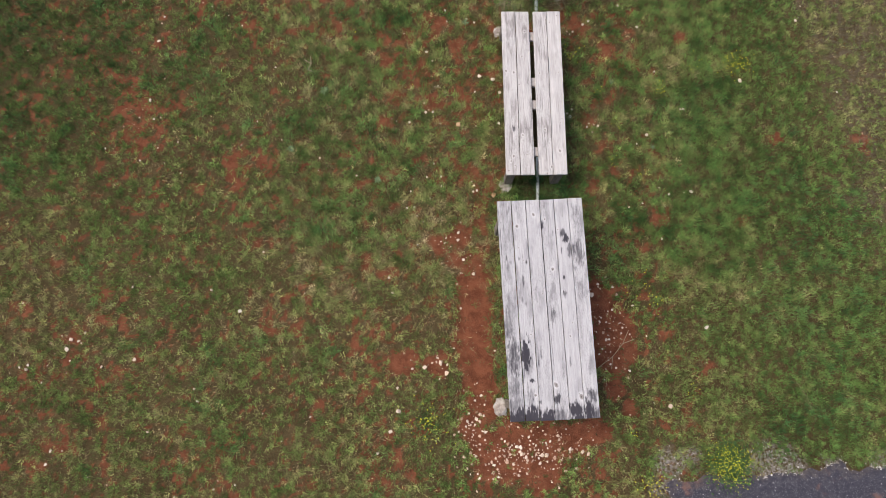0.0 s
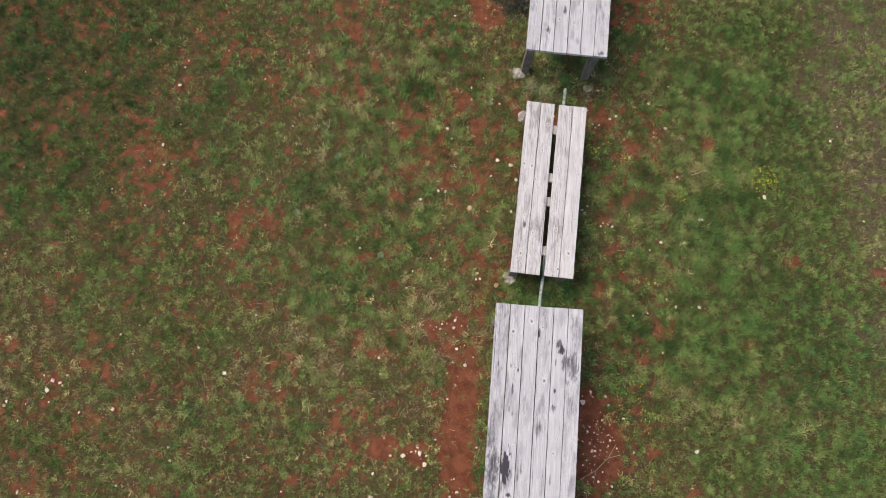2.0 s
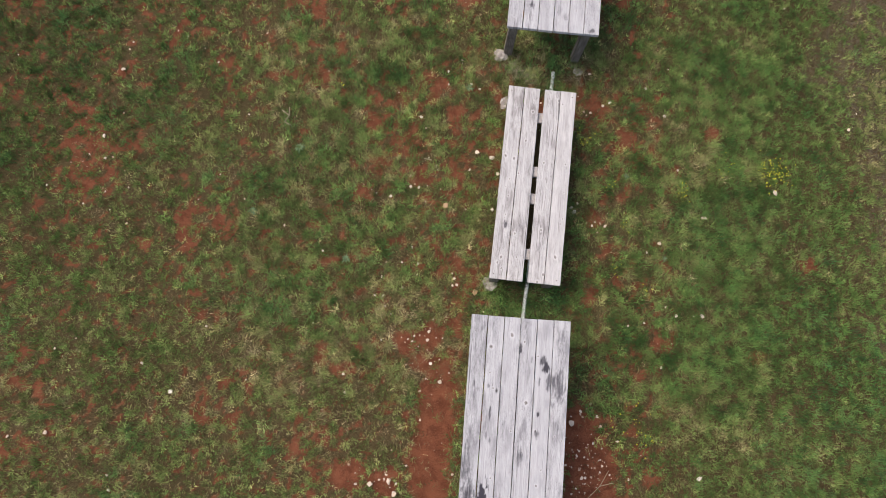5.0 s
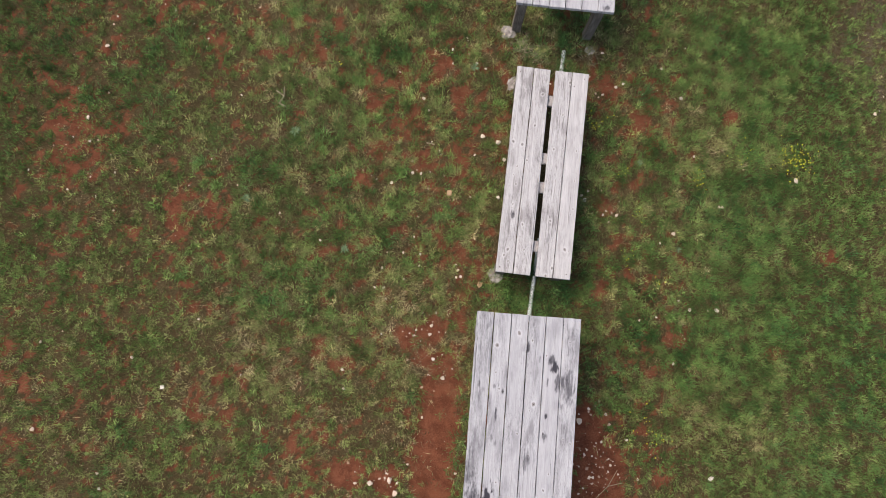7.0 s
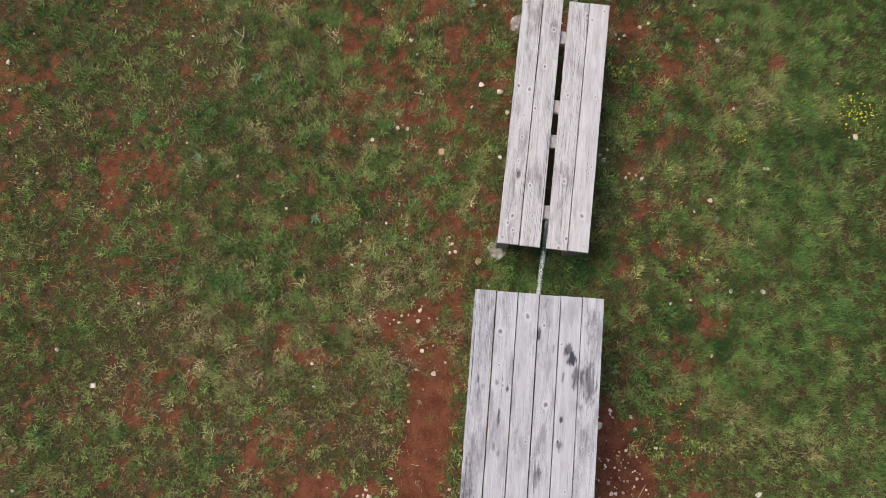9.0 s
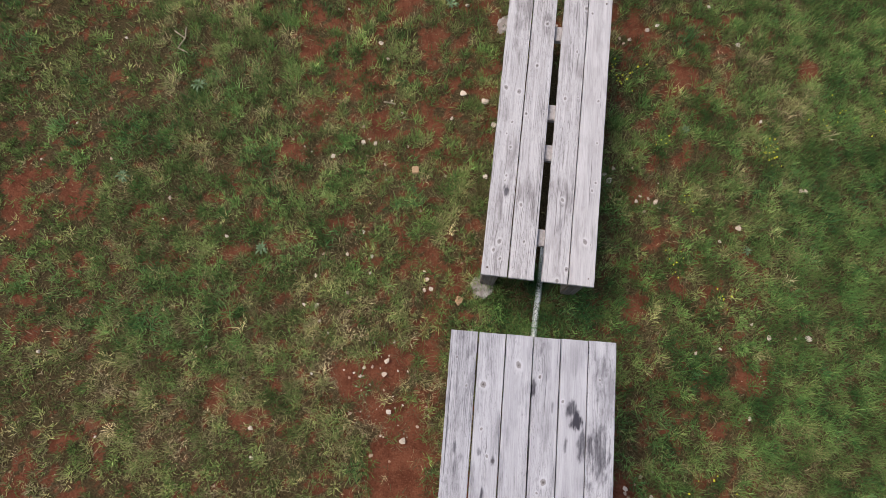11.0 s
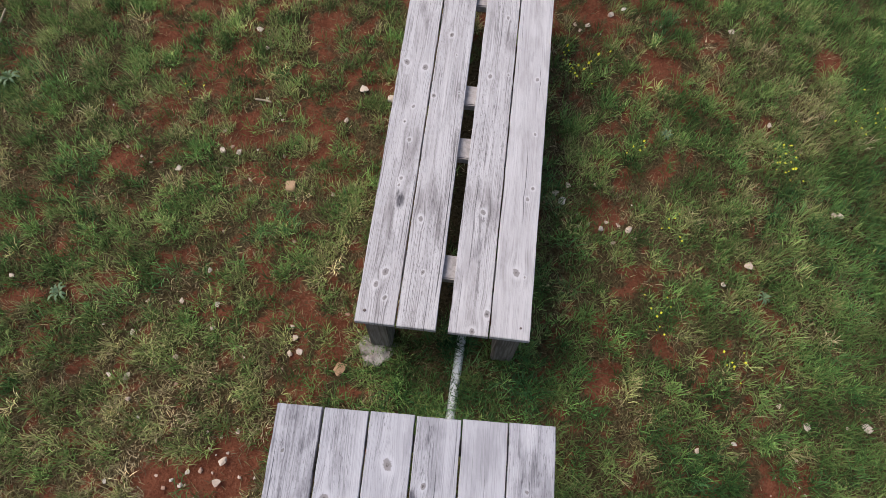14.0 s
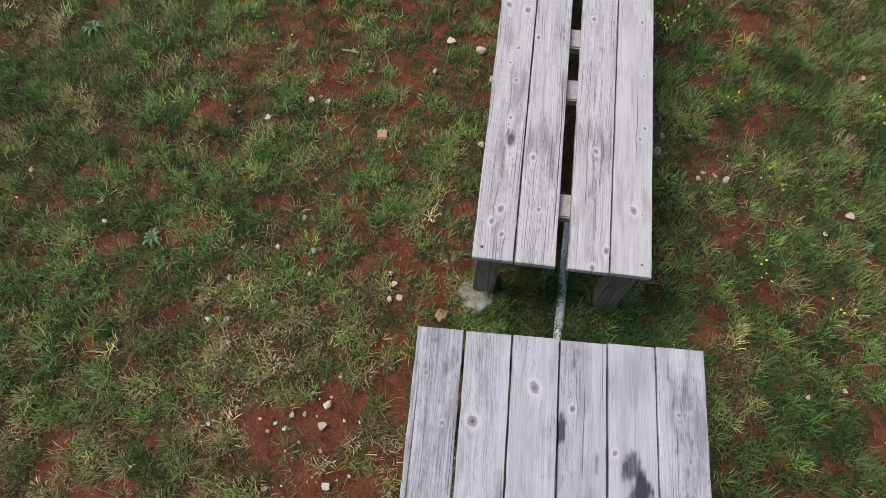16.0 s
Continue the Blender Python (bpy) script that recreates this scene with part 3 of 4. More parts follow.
blades(scatter(120000, 4, *LAWN, lambda x, y: thatch_density(x, y) * ~in_near(x, y), 0.018, 1.0, 1.0, 0.45), 0.036, 0.0070, 1.45, M_THATCH, "thatch", "short dead grass bits between the tufts", False, 0.0, 0.15)
blades(scatter(55000, 8, *NEAR, lambda x, y: thatch_density(x, y) * in_near(x, y), 0.02, 1.0, 1.18, 0.45), 0.042, 0.0034, 1.45, M_THATCH, "thatch", "short dead grass bits between the tufts", False, 0.0, 0.25)
blades(scatter(34000, 16, *LAWN, lush_density, 0.018, 1.0, 1.36, 0.3), 0.072, 0.0038, 1.0, M_LUSH, "lush_grass", "longer dark green grass in tufts", True)
blades(scatter(30000, 1, *LAWN, straw_density, 0.01), 0.06, 0.0030, 1.45, M_STRAW, "straw_litter", "dry pale straw strands lying in the lawn", True, 0.0)
blades(scatter(150, 14, 0.07, 0.17, 0.03, 0.5, lambda x, y: free(x, y) * np.clip((y - 0.16) * 2.2, 0.08, 0.7), 0.01), 0.075, 0.0032, 1.2, M_LUSH, "lush_grass", "dark green grass growing over the pipe", True, 0.0)
blades(scatter(200, 14, 0.22, 0.33, 2.25, 2.75, lambda x, y: free(x, y) * 0.3, 0.01), 0.075, 0.0032, 1.2, M_LUSH, "lush_grass", "dark green grass growing over the pipe", True, 0.0)


# ---- tables and bench ----
def board(parent, x0, x1, y0, y1, top, thick, seed, material, knots=(), stains=(), label="", fine=0.006, worn=0.0):
    """A weathered plank along y, in its thing's own coordinates; knots (x, y, r), stains (x, y, rx, ry, strength)."""
    r = np.random.default_rng(seed)
    y0, y1 = y0 + r.uniform(-0.003, 0.003), y1 + r.uniform(-0.003, 0.003)
    nx, ny = 6 + int((x1 - x0) / (fine * 0.9)), int((y1 - y0) / fine)
    us = np.concatenate([[0, 0.012], np.linspace(0.04, 0.96, nx - 4), [0.988, 1]])
    vs = np.concatenate([[0, 0.002], np.linspace(0.006, 0.994, ny - 4), [0.998, 1]])
    U, V = np.meshgrid(us, vs)
    x, y = (x0 + (x1 - x0) * U).ravel(), (y0 + (y1 - y0) * V).ravel()
    cup = r.uniform(-0.0015, 0.002)
    z = top + cup * (np.abs(2 * U.ravel() - 1) ** 2) + 0.0018 * np.sin(y * r.uniform(1, 2) + r.uniform(0, 6))
    rim = ((U.ravel() < 0.001) | (U.ravel() > 0.999) | (V.ravel() < 0.0005) | (V.ravel() > 0.9995))
    z = z - 0.0022 * rim
    x = x + rim * (vnoise(x * 0 + seed, y, 22, seed + 3) - 0.5) * 0.0022
    n, w = len(x), len(us)
    i = np.arange(n).reshape(len(vs), w)
    ring = np.concatenate([i[0, :], i[1:, -1], i[-1, -2::-1], i[-2:0:-1, 0]])
    low = n + np.arange(len(ring))
    verts = np.concatenate([np.stack([x, y, z], -1), np.stack([x[ring], y[ring], np.full(len(ring), top - thick)], -1)])
    q = np.stack([i[:-1, :-1], i[:-1, 1:], i[1:, 1:], i[1:, :-1]], -1).reshape(-1, 4)
    nxt = np.roll(np.arange(len(ring)), -1)
    wall = np.stack([ring, low, low[nxt], ring[nxt]], -1)
    m = len(ring)
    k = (w - 1)
    under = [[low[(m - j) % m], low[(m - j - 1) % m], low[k + j + 1], low[k + j]] for j in range(len(vs) - 1)]
    me = raw_mesh("board", verts, np.concatenate([q, wall, np.array(under)]), material)
    vx, vy = verts[:, 0], verts[:, 1]
    g = vx + 0.006 * np.sin(vy * 1.7 + seed) + 0.0028 * np.sin(vy * 4.3 + 2 * seed) + 0.004 * (fnoise(vx * 0.4, vy, 3.0, seed) - 0.5) + r.uniform(-0.008, 0.008) * vy
    kn, st = np.full(len(vx), 9.0), np.zeros(len(vx))
    extra = [(r.uniform(x0 + 0.02, x1 - 0.02), r.uniform(y0 + 0.1, y1 - 0.1), r.uniform(0.004, 0.007)) for _ in range(2)]
    for a, b, rad in list(knots) + extra:
        if x0 - 0.03 < a < x1 + 0.03:
            du, dv = (vx - a) / rad, (vy - b) / rad
            g = g - (vx - a) * 0.72 * np.exp(-(du / 2.4) ** 2 - (dv / 4.5) ** 2)
            wob = 0.5 * (fnoise(vx, vy, 70, 410) - 0.5)
            lean = 0.22 * math.sin(31 * a + 17 * b)
            kn = np.minimum(kn, np.hypot(du + lean * dv, dv / (1.05 + 0.3 * abs(math.sin(50 * b)))) + wob)
    for a, b, rx, ry, s in stains:
        rag = (fnoise(vx * 3.2, vy, 26, 300) - 0.5) * 1.3
        d = np.hypot((vx - a) / rx, (vy - b) / ry) + rag
        st = np.maximum(st, s * (1 - step(d, 0.35, 1.3)))
    for name, val in (("grain", g), ("knot", kn), ("stain", st), ("worn", np.full(len(vx), worn))):
        field(me, name, val)
    ob = new("board", me)
    ob.parent = parent
    return tagged(ob, label)


def nail(parent, x, y, z):
    bm = bmesh.new()
    bmesh.ops.create_cone(bm, cap_ends=True, segments=10, radius1=0.0062, radius2=0.0045, depth=0.004, matrix=Matrix.Translation((x, y, z + 0.001)))
    return part("nail_head", bm, M_IRON, parent, "dark rusty nail head")


def leg(parent, x, y, top, sx=0.085, sy=0.085):
    return part("leg", box_bm(x, y, (top - 0.06) / 2, sx, sy, top + 0.06, 0.007), M_POST, parent)


def table(m, seed, label, knots, stains, fine=0.006):
    t = thing("table", label, "table", "timber tables", m)
    top, thick, length = 0.785, 0.036, 2.12
    pitch = 0.14
    for i in range(6):
        x0 = -0.42 + i * pitch
        mine = [row[1:] for row in stains if row[0] == i]
        board(t, x0 + (0, 0.0042, 0.003, 0.0034, 0.003, 0.0022)[i], x0 + pitch - (0.0042, 0.003, 0.0034, 0.003, 0.0022, 0)[i], -length, 0, top + (0.001, -0.001, 0.002, 0, -0.002, 0.001)[i], thick, seed + i, M_TABLE, knots, mine, "", fine, (0.14, 0.02, -0.02, 0.03, -0.12, 0.12)[i])
    for yy in (-0.075, -length / 2, -length + 0.075):
        part("cross_beam", box_bm(0, yy, top - thick - 0.0455, 0.80, 0.045, 0.09), M_POST, t)
    for sx in (-1, 1):
        for yy in (-0.1425, -length + 0.1425):
            leg(t, sx * 0.345, yy, top - thick - 0.001)
    for sx in (-1, 1):
        part("side_rail", box_bm(sx * 0.345, -length / 2, top - thick - 0.14, 0.04, length - 0.372, 0.07), M_POST, t)
    return t


TABLE_KNOTS = [(-0.07, -0.15, 0.013), (-0.24, -0.26, 0.014), (0.04, -0.2, 0.008), (0.16, -0.31, 0.008), (0.34, -0.19, 0.006), (0.08, -0.70, 0.014), (-0.17, -1.885, 0.012), (0.03, -1.80, 0.018), (0.17, -0.92, 0.008),
               (-0.17, -0.62, 0.009), (-0.2, -0.60, 0.007), (0.2, -1.35, 0.008), (0.26, -1.92, 0.02)]
# stains: board, x, y, half width, half length, strength
TABLE_STAINS = [(4, 0.232, -0.40, 0.034, 0.05, 1.25), (4, 0.205, -0.345, 0.028, 0.05, 0.9), (4, 0.262, -0.52, 0.026, 0.09, 0.8), (5, 0.345, -0.56, 0.055, 0.15, 0.72), (5, 0.30, -0.50, 0.02, 0.06, 0.85), (5, 0.30, -0.70, 0.02, 0.04, 0.6),
                (5, 0.355, -0.90, 0.05, 0.12, 0.4), (1, -0.232, -1.50, 0.046, 0.16, 1.5), (1, -0.265, -1.68, 0.015, 0.09, 0.7), (1, -0.19, -1.75, 0.028, 0.022, 1.1), (0, -0.36, -0.72, 0.05, 0.16, 0.36), (0, -0.38, -1.22, 0.05, 0.20, 0.62),
                (0, -0.35, -1.52, 0.075, 0.24, 0.82), (0, -0.36, -1.82, 0.07, 0.20, 0.55), (0, -0.35, -2.09, 0.09, 0.13, 1.2)]
TABLE_CHAR = [(1, -0.21, -2.11, 0.10, 0.15, 1.5), (1, -0.22, -1.95, 0.06, 0.16, 0.55), (2, -0.07, -2.13, 0.10, 0.12, 1.5), (2, -0.13, -1.95, 0.014, 0.025, 0.8), (3, 0.03, -1.93, 0.05, 0.05, 1.0), (3, 0.05, -2.11, 0.09, 0.11, 0.75),
              (4, 0.20, -2.04, 0.085, 0.09, 1.25), (4, 0.22, -2.13, 0.08, 0.09, 1.25), (5, 0.36, -1.91, 0.05, 0.08, 0.85), (5, 0.32, -2.06, 0.06, 0.14, 1.25), (5, 0.37, -2.10, 0.08, 0.11, 0.85), (0, -0.37, -1.98, 0.08, 0.10, 0.7),
              (0, -0.34, -1.0, 0.06, 0.16, 0.3), (1, -0.20, -1.60, 0.05, 0.15, 0.45), (0, -0.35, -2.11, 0.12, 0.12, 1.5)]
TABLE_MARKS = [(3, 0.008, -0.256, 0.014, 0.05, 1.0), (2, -0.02, -0.27, 0.02, 0.06, 0.35), (1, -0.215, -0.81, 0.011, 0.06, 0.9), (1, -0.235, -0.97, 0.012, 0.05, 0.6), (1, -0.20, -1.02, 0.012, 0.03, 0.6), (1, -0.24, -0.585, 0.012, 0.025, 0.7),
               (1, -0.17, -0.62, 0.012, 0.025, 0.7), (0, -0.36, -0.575, 0.012, 0.035, 0.8), (3, 0.11, -0.345, 0.008, 0.035, 0.6), (4, 0.18, -0.515, 0.010, 0.04, 0.6), (4, 0.185, -0.79, 0.014, 0.025, 0.9), (4, 0.18, -0.94, 0.022, 0.05, 0.8)]
TABLE_SCUFFS = [(3, 0.05, -1.14, 0.03, 0.11, 0.62), (2, -0.09, -1.50, 0.012, 0.06, 0.7), (2, -0.12, -1.59, 0.010, 0.04, 0.6), (4, 0.18, -1.60, 0.012, 0.06, 0.6), (3, 0.11, -1.56, 0.008, 0.03, 0.6), (1, -0.31, -0.30, 0.02, 0.10, 0.2),
                (0, -0.36, -0.22, 0.09, 0.36, 0.34), (5, 0.34, -0.20, 0.04, 0.16, 0.42), (3, 0.06, -0.12, 0.05, 0.14, 0.26), (1, -0.24, -0.05, 0.04, 0.07, 0.36), (2, -0.05, -0.30, 0.05, 0.12, 0.26), (0, -0.32, -0.11, 0.02, 0.03, 0.5)]
table(pose(0, 0, 0), 100, "weathered grey timber table with charred stains on its top", TABLE_KNOTS, TABLE_STAINS + TABLE_CHAR + TABLE_MARKS + TABLE_SCUFFS)
FAR_KNOTS = [(-0.1, -1.75, 0.012), (0.03, -1.45, 0.012), (0.2, -1.9, 0.008), (-0.3, -1.3, 0.01)]
FAR_STAINS = [(1, -0.21, -1.88, 0.022, 0.05, 0.8), (1, -0.22, -1.97, 0.012, 0.08, 0.45), (2, -0.05, -1.64, 0.016, 0.06, 0.9), (5, 0.35, -2.09, 0.035, 0.03, 0.8), (3, 0.10, -1.97, 0.03, 0.05, 0.4), (4, 0.22, -1.48, 0.018, 0.02, 0.8), (1, -0.22, -1.45, 0.06, 0.12, 0.4), (5, 0.35, -1.65, 0.015, 0.09, 0.4), (0, -0.38, -1.40, 0.015, 0.02, 0.8)]
table(pose(0.131, 2.636, 0, 0, 0, -1.1) @ pose(0, 2.12, 0), 140, "weathered pale grey timber table standing beyond the bench", FAR_KNOTS, FAR_STAINS, 0.012)


def bench(m):
    t = thing("bench", "low weathered timber bench with a slot between its boards", "bench", "", m)
    top, thick, half = 0.47, 0.028, 0.927
    edges = [(-0.3205, -0.1738), (-0.1672, -0.022), (0.024, 0.1702), (0.1758, 0.3205)]
    rot = Matrix.Rotation(radians(1.88), 2)
    world_knots = [(-0.07, 0.79, 0.010), (0.17, 0.84, 0.010), (0.31, 0.6, 0.013), (-0.18, 0.56, 0.011), (-0.21, 0.51, 0.009), (-0.17, 0.46, 0.008), (-0.04, 0.57, 0.007), (0.21, 0.43, 0.010),
                   (0.16, 0.36, 0.010), (-0.2, 1.52, 0.012), (-0.12, 1.5, 0.011), (-0.15, 1.3, 0.007), (-0.15, 1.14, 0.007), (-0.07, 1.36, 0.008), (-0.02, 1.68, 0.009),
                   (0.16, 1.48, 0.009), (0.36, 1.48, 0.007), (0.36, 0.96, 0.007), (0.34, 0.91, 0.007), (0.36, 1.21, 0.006), (-0.17, 0.93, 0.005), (0.27, 2.1, 0.011), (0.03, 1.97, 0.011)]
    knots = []
    for x, y, r in world_knots:
        v = rot @ Vector((x - 0.08, y - 1.2775))
        knots.append((v.x, v.y, r))
    stains = [(-0.225, -0.42, 0.018, 0.06, 1.0), (-0.09, -0.5, 0.03, 0.25, 0.25), (0.1, -0.58, 0.02, 0.10, 0.4), (-0.22, -0.62, 0.03, 0.05, 0.25), (0.24, 0.32, 0.02, 0.06, 0.3), (-0.1, 0.05, 0.03, 0.15, 0.25), (0.07, -0.1, 0.02, 0.12, 0.2)]
    for i, (a, b) in enumerate(edges):
        bd = board(t, a, b, -half, half, top + (0, 0.002, -0.001, 0.001)[i], thick, 210 + i, M_BENCH, knots, stains, "", 0.006, (0.07, 0.13, 0.05, -0.2)[i])
        if i in (0, 3):
            x = (-0.29, 0, 0, 0.285)[i]
            for yy in (-half + 0.045, half - 0.05):
                nail(bd, x, yy, top)
    for yy in (-0.665, -0.14, 0.12, 0.652):
        part("cross_bar", box_bm(0, yy, top - thick - 0.0225, 0.60, 0.098, 0.043, 0.005), M_BENCH_BAR, t)
    for sx in (-1, 1):
        # unseen rails, made deep to block side light and darken the bench slot
        part("side_rail", box_bm(sx * 0.24, 0, top - thick - 0.125, 0.038, 1.62, 0.16, 0.004), M_POST, t)
        for sy in (-1, 1):
            leg(t, sx * 0.255, sy * 0.857, top - thick - 0.001, 0.09, 0.09)
    return t


M_BENCH_BAR = plain_material("pale_bar_timber", (0.336, 0.302, 0.290), 0.85, 0.2, 60.0)
bench(pose(0.08, 1.2775, 0, 0, 0, -1.88))


# ---- concrete footings ----
def footing(x, y, rx, ry, h, seed):
    bm = bmesh.new()
    bmesh.ops.create_icosphere(bm, subdivisions=3, radius=1)
    for v in bm.verts:
        n = noise.fractal(v.co * 1.6 + Vector((seed, 0, 0)), 0.8, 2.0, 4)
        s = 1 + 0.32 * n
        v.co = Vector((v.co.x * rx * s, v.co.y * ry * s, max(-0.03, v.co.z * h * (1 + 0.3 * n))))
    me = bpy.data.meshes.new("concrete_footing")
    bm.to_mesh(me)
    bm.free()
    me.materials.append(M_CONCRETE)
    ob = new("concrete_footing", me)
    ob.location = (x, y, 0.0)
    tagged(ob, "rough pale concrete lump at the foot of a leg", "footing", "leg footings")


for k, (fx, fy, rx, ry, fh) in enumerate([(-0.425, -2.02, 0.085, 0.10, 0.055), (-0.335, -0.14, 0.07, 0.07, 0.015), (0.335, -0.14, 0.07, 0.07, 0.015), (0.36, -1.98, 0.08, 0.08, 0.02),
                                          (-0.225, 0.37, 0.09, 0.095, 0.055), (0.33, 0.43, 0.05, 0.05, 0.02), (-0.18, 2.225, 0.085, 0.09, 0.04), (0.40, 2.16, 0.07, 0.07, 0.03),
                                          (-0.285, 2.74, 0.08, 0.08, 0.08), (0.52, 2.63, 0.05, 0.045, 0.012), (-0.20, 4.60, 0.09, 0.09, 0.05), (0.50, 4.59, 0.09, 0.09, 0.05)]):
    footing(fx, fy, 0.88 * rx, 0.88 * ry, 0.7 * fh, 3.1 * k)


# ---- pipe ----
def pipe(y0, y1):
    cu = bpy.data.curves.new("pipe", "CURVE")
    cu.dimensions = "3D"
    cu.bevel_depth, cu.bevel_resolution, cu.use_fill_caps = 0.0195, 4, True
    sp = cu.splines.new("POLY")
    ys = np.arange(y0, y1, 0.15)
    sp.points.add(len(ys) - 1)
    for p, yy in zip(sp.points, ys):
        p.co = (0.11 + (yy - 0.1) * 0.064, yy, 0.006 + 0.004 * math.sin(2.3 * yy), 1)
    tmp = new("pipe_curve", cu)
    me = bpy.data.meshes.new_from_object(tmp.evaluated_get(bpy.context.evaluated_depsgraph_get()))
    bpy.data.objects.remove(tmp)
    me.name = "pipe"
    me.materials.clear()
    me.materials.append(M_PIPE)
    me.polygons.foreach_set("use_smooth", [True] * len(me.polygons))
    tagged(new("pipe", me), "pale grey metal pipe lying in the grass", "pipe", "ground pipes")


pipe(-1.95, 0.85)
pipe(2.0, 2.75)


# ---- stones ----
def hull(seed, flat=0.6):
    r = np.random.default_rng(seed)
    bm = bmesh.new()
    for _ in range(13):
        v = r.normal(size=3)
        v /= np.linalg.norm(v)
        bm.verts.new((v[0] * r.uniform(0.85, 1.15), v[1] * r.uniform(0.6, 0.95), v[2] * flat))
    bmesh.ops.convex_hull(bm, input=bm.verts)
    for v in [v for v in bm.verts if not v.link_faces]:
        bm.verts.remove(v)
    bmesh.ops.recalc_face_normals(bm, faces=bm.faces)
    return bm


HULLS = []
for s in range(8):
    bm = hull(500 + s)
    me = bpy.data.meshes.new("stone")
    bm.to_mesh(me)
    me.materials.append(M_STONE)
    HULLS.append((me, np.array([v.co[:] for v in bm.verts]), np.array([[v.index for v in f.verts] for f in bm.faces])))
    bm.free()

STONES_FAR = [(-0.64, -0.6, 0.025), (-4.92, -1.11, 0.026), (-4.96, -1.21, 0.03), (-4.84, -1.13, 0.02), (-5.37, -1.4, 0.025), (-5.35, -1.36, 0.02), (-5.44, -1.38, 0.018), (-4.59, -1.41, 0.018), (-4.25, -1.35, 0.024),
              (-3.15, -0.89, 0.026), (-3.46, -0.65, 0.018), (-4.3, -0.58, 0.018), (-3.62, -1.68, 0.02), (-3.58, -1.81, 0.018), (-4.09, -2.1, 0.018), (-5.07, -2.24, 0.02), (-5.11, -2.37, 0.02), (-1.59, -2.21, 0.026),
              (-1.5, -2.01, 0.032), (-1.5, -1.77, 0.018), (-1.73, -2.42, 0.023), (-1.55, -0.6, 0.019), (-1.52, -0.77, 0.018), (-1.04, -1.53, 0.032), (-0.98, -1.64, 0.03), (-1.21, -1.57, 0.03), (-1.34, -1.58, 0.018),
              (-4.18, 1.54, 0.022), (-4.13, 1.31, 0.02), (-4.1, 2.26, 0.026)]
STONES_EAST = [(1.83, -1.29, 0.034), (2.54, 1.51, 0.03), (0.62, -0.88, 0.034), (1.35, -2.09, 0.03), (1.82, 1.19, 0.02), (3.29, 2.23, 0.02), (0.79, 2.28, 0.022), (0.86, 2.32, 0.018), (0.67, 2.19, 0.018), (1.22, 2.5, 0.017), (1.42, 2.22, 0.022),
               (0.55, 1.15, 0.024), (0.52, 1.19, 0.02), (0.58, 1.24, 0.016), (0.73, 1.02, 0.018), (0.86, 1.03, 0.02), (1.57, 1.66, 0.02), (1.85, 1.19, 0.02), (1.4, 0.9, 0.022), (1.28, 0.8, 0.014), (1.58, 0.2, 0.022),
               (1.83, 0.22, 0.026), (1.75, 0.21, 0.014), (1.12, 0.07, 0.014), (1.45, -0.3, 0.018), (0.64, 2.61, 0.018)]
STONES_NEAR = [(-1.27, 1.16, 0.02), (-1.08, 1.27, 0.02), (-1.0, 1.27, 0.018), (-1.04, 2.01, 0.02), (-0.98, 1.89, 0.016), (-0.79, 2.38, 0.013), (-0.8, 2.52, 0.018), (-0.3, 1.63, 0.032), (-0.45, 1.68, 0.026), (-0.23, 1.47, 0.024), (-0.26, 1.1, 0.023),
               (-0.56, 2.4, 0.016), (-0.47, 2.35, 0.02), (-1.1, 0.51, 0.015), (-0.94, 0.51, 0.018), (-0.94, 0.4, 0.013), (-0.58, 0.39, 0.016), (-0.55, 0.33, 0.018), (-0.59, 0.32, 0.015), (-1.25, 0.17, 0.014), (-1.22, 0.07, 0.014),
               (-1.16, 0.0, 0.011), (-1.23, -0.25, 0.013), (-0.78, -0.14, 0.021), (-0.79, -0.22, 0.02), (-0.74, -0.44, 0.02), (-1.55, -0.6, 0.017), (-1.64, -0.31, 0.01), (-2.9, -0.26, 0.018), (-1.88, 0.56, 0.016), (-0.56, -0.51, 0.014), (-0.51, 1.49, 0.016)]
for k, (x, y, r) in enumerate(STONES_FAR + STONES_EAST + STONES_NEAR):
    r = r * 0.88
    ob = new("stone", HULLS[k % 8][0])
    ob.location = (x, y, float(height(np.array([x]), np.array([y]))[0]) + 0.45 * r + 0.006)
    ob.rotation_euler = (0.2 * math.sin(k), 0.2 * math.cos(2 * k), 2.4 * k)
    ob.scale = (r * 1.15, r * 1.15, r)
    tagged(ob, "small pale limestone lying in the grass", "stone", "loose stones on the lawn")


def block_stone(name, x, y, sx, sy, sz, turn, material, label):
    bm = box_bm(0, 0, sz / 2 - 0.006, sx, sy, sz, 0.005)
    for v in bm.verts:
        v.co += Vector((noise.noise(v.co * 40), noise.noise(v.co * 40 + Vector((5, 0, 0))), noise.noise(v.co * 40 + Vector((0, 5, 0))))) * 0.004
    me = bpy.data.meshes.new(name)
    bm.to_mesh(me)
    bm.free()
    me.materials.append(material)
    ob = new(name, me)
    ob.location, ob.rotation_euler = (x, y, 0.014), (0, 0, turn)
    tagged(ob, label, "stone")


block_stone("brick_fragment", -0.72, 1.105, 0.045, 0.05, 0.03, 0.1, M_TAN, "orange tan broken brick piece on the lawn")
tan = HULLS[2][0].copy()
tan.materials.clear()
tan.materials.append(M_TAN)
ob = tagged(new("stone", tan), "tan orange stone beside the bench leg", "stone")
ob.location, ob.rotation_euler, ob.scale = (-0.37, 0.27, 0.012), (0.1, 0.15, 0.6), (0.036, 0.036, 0.026)


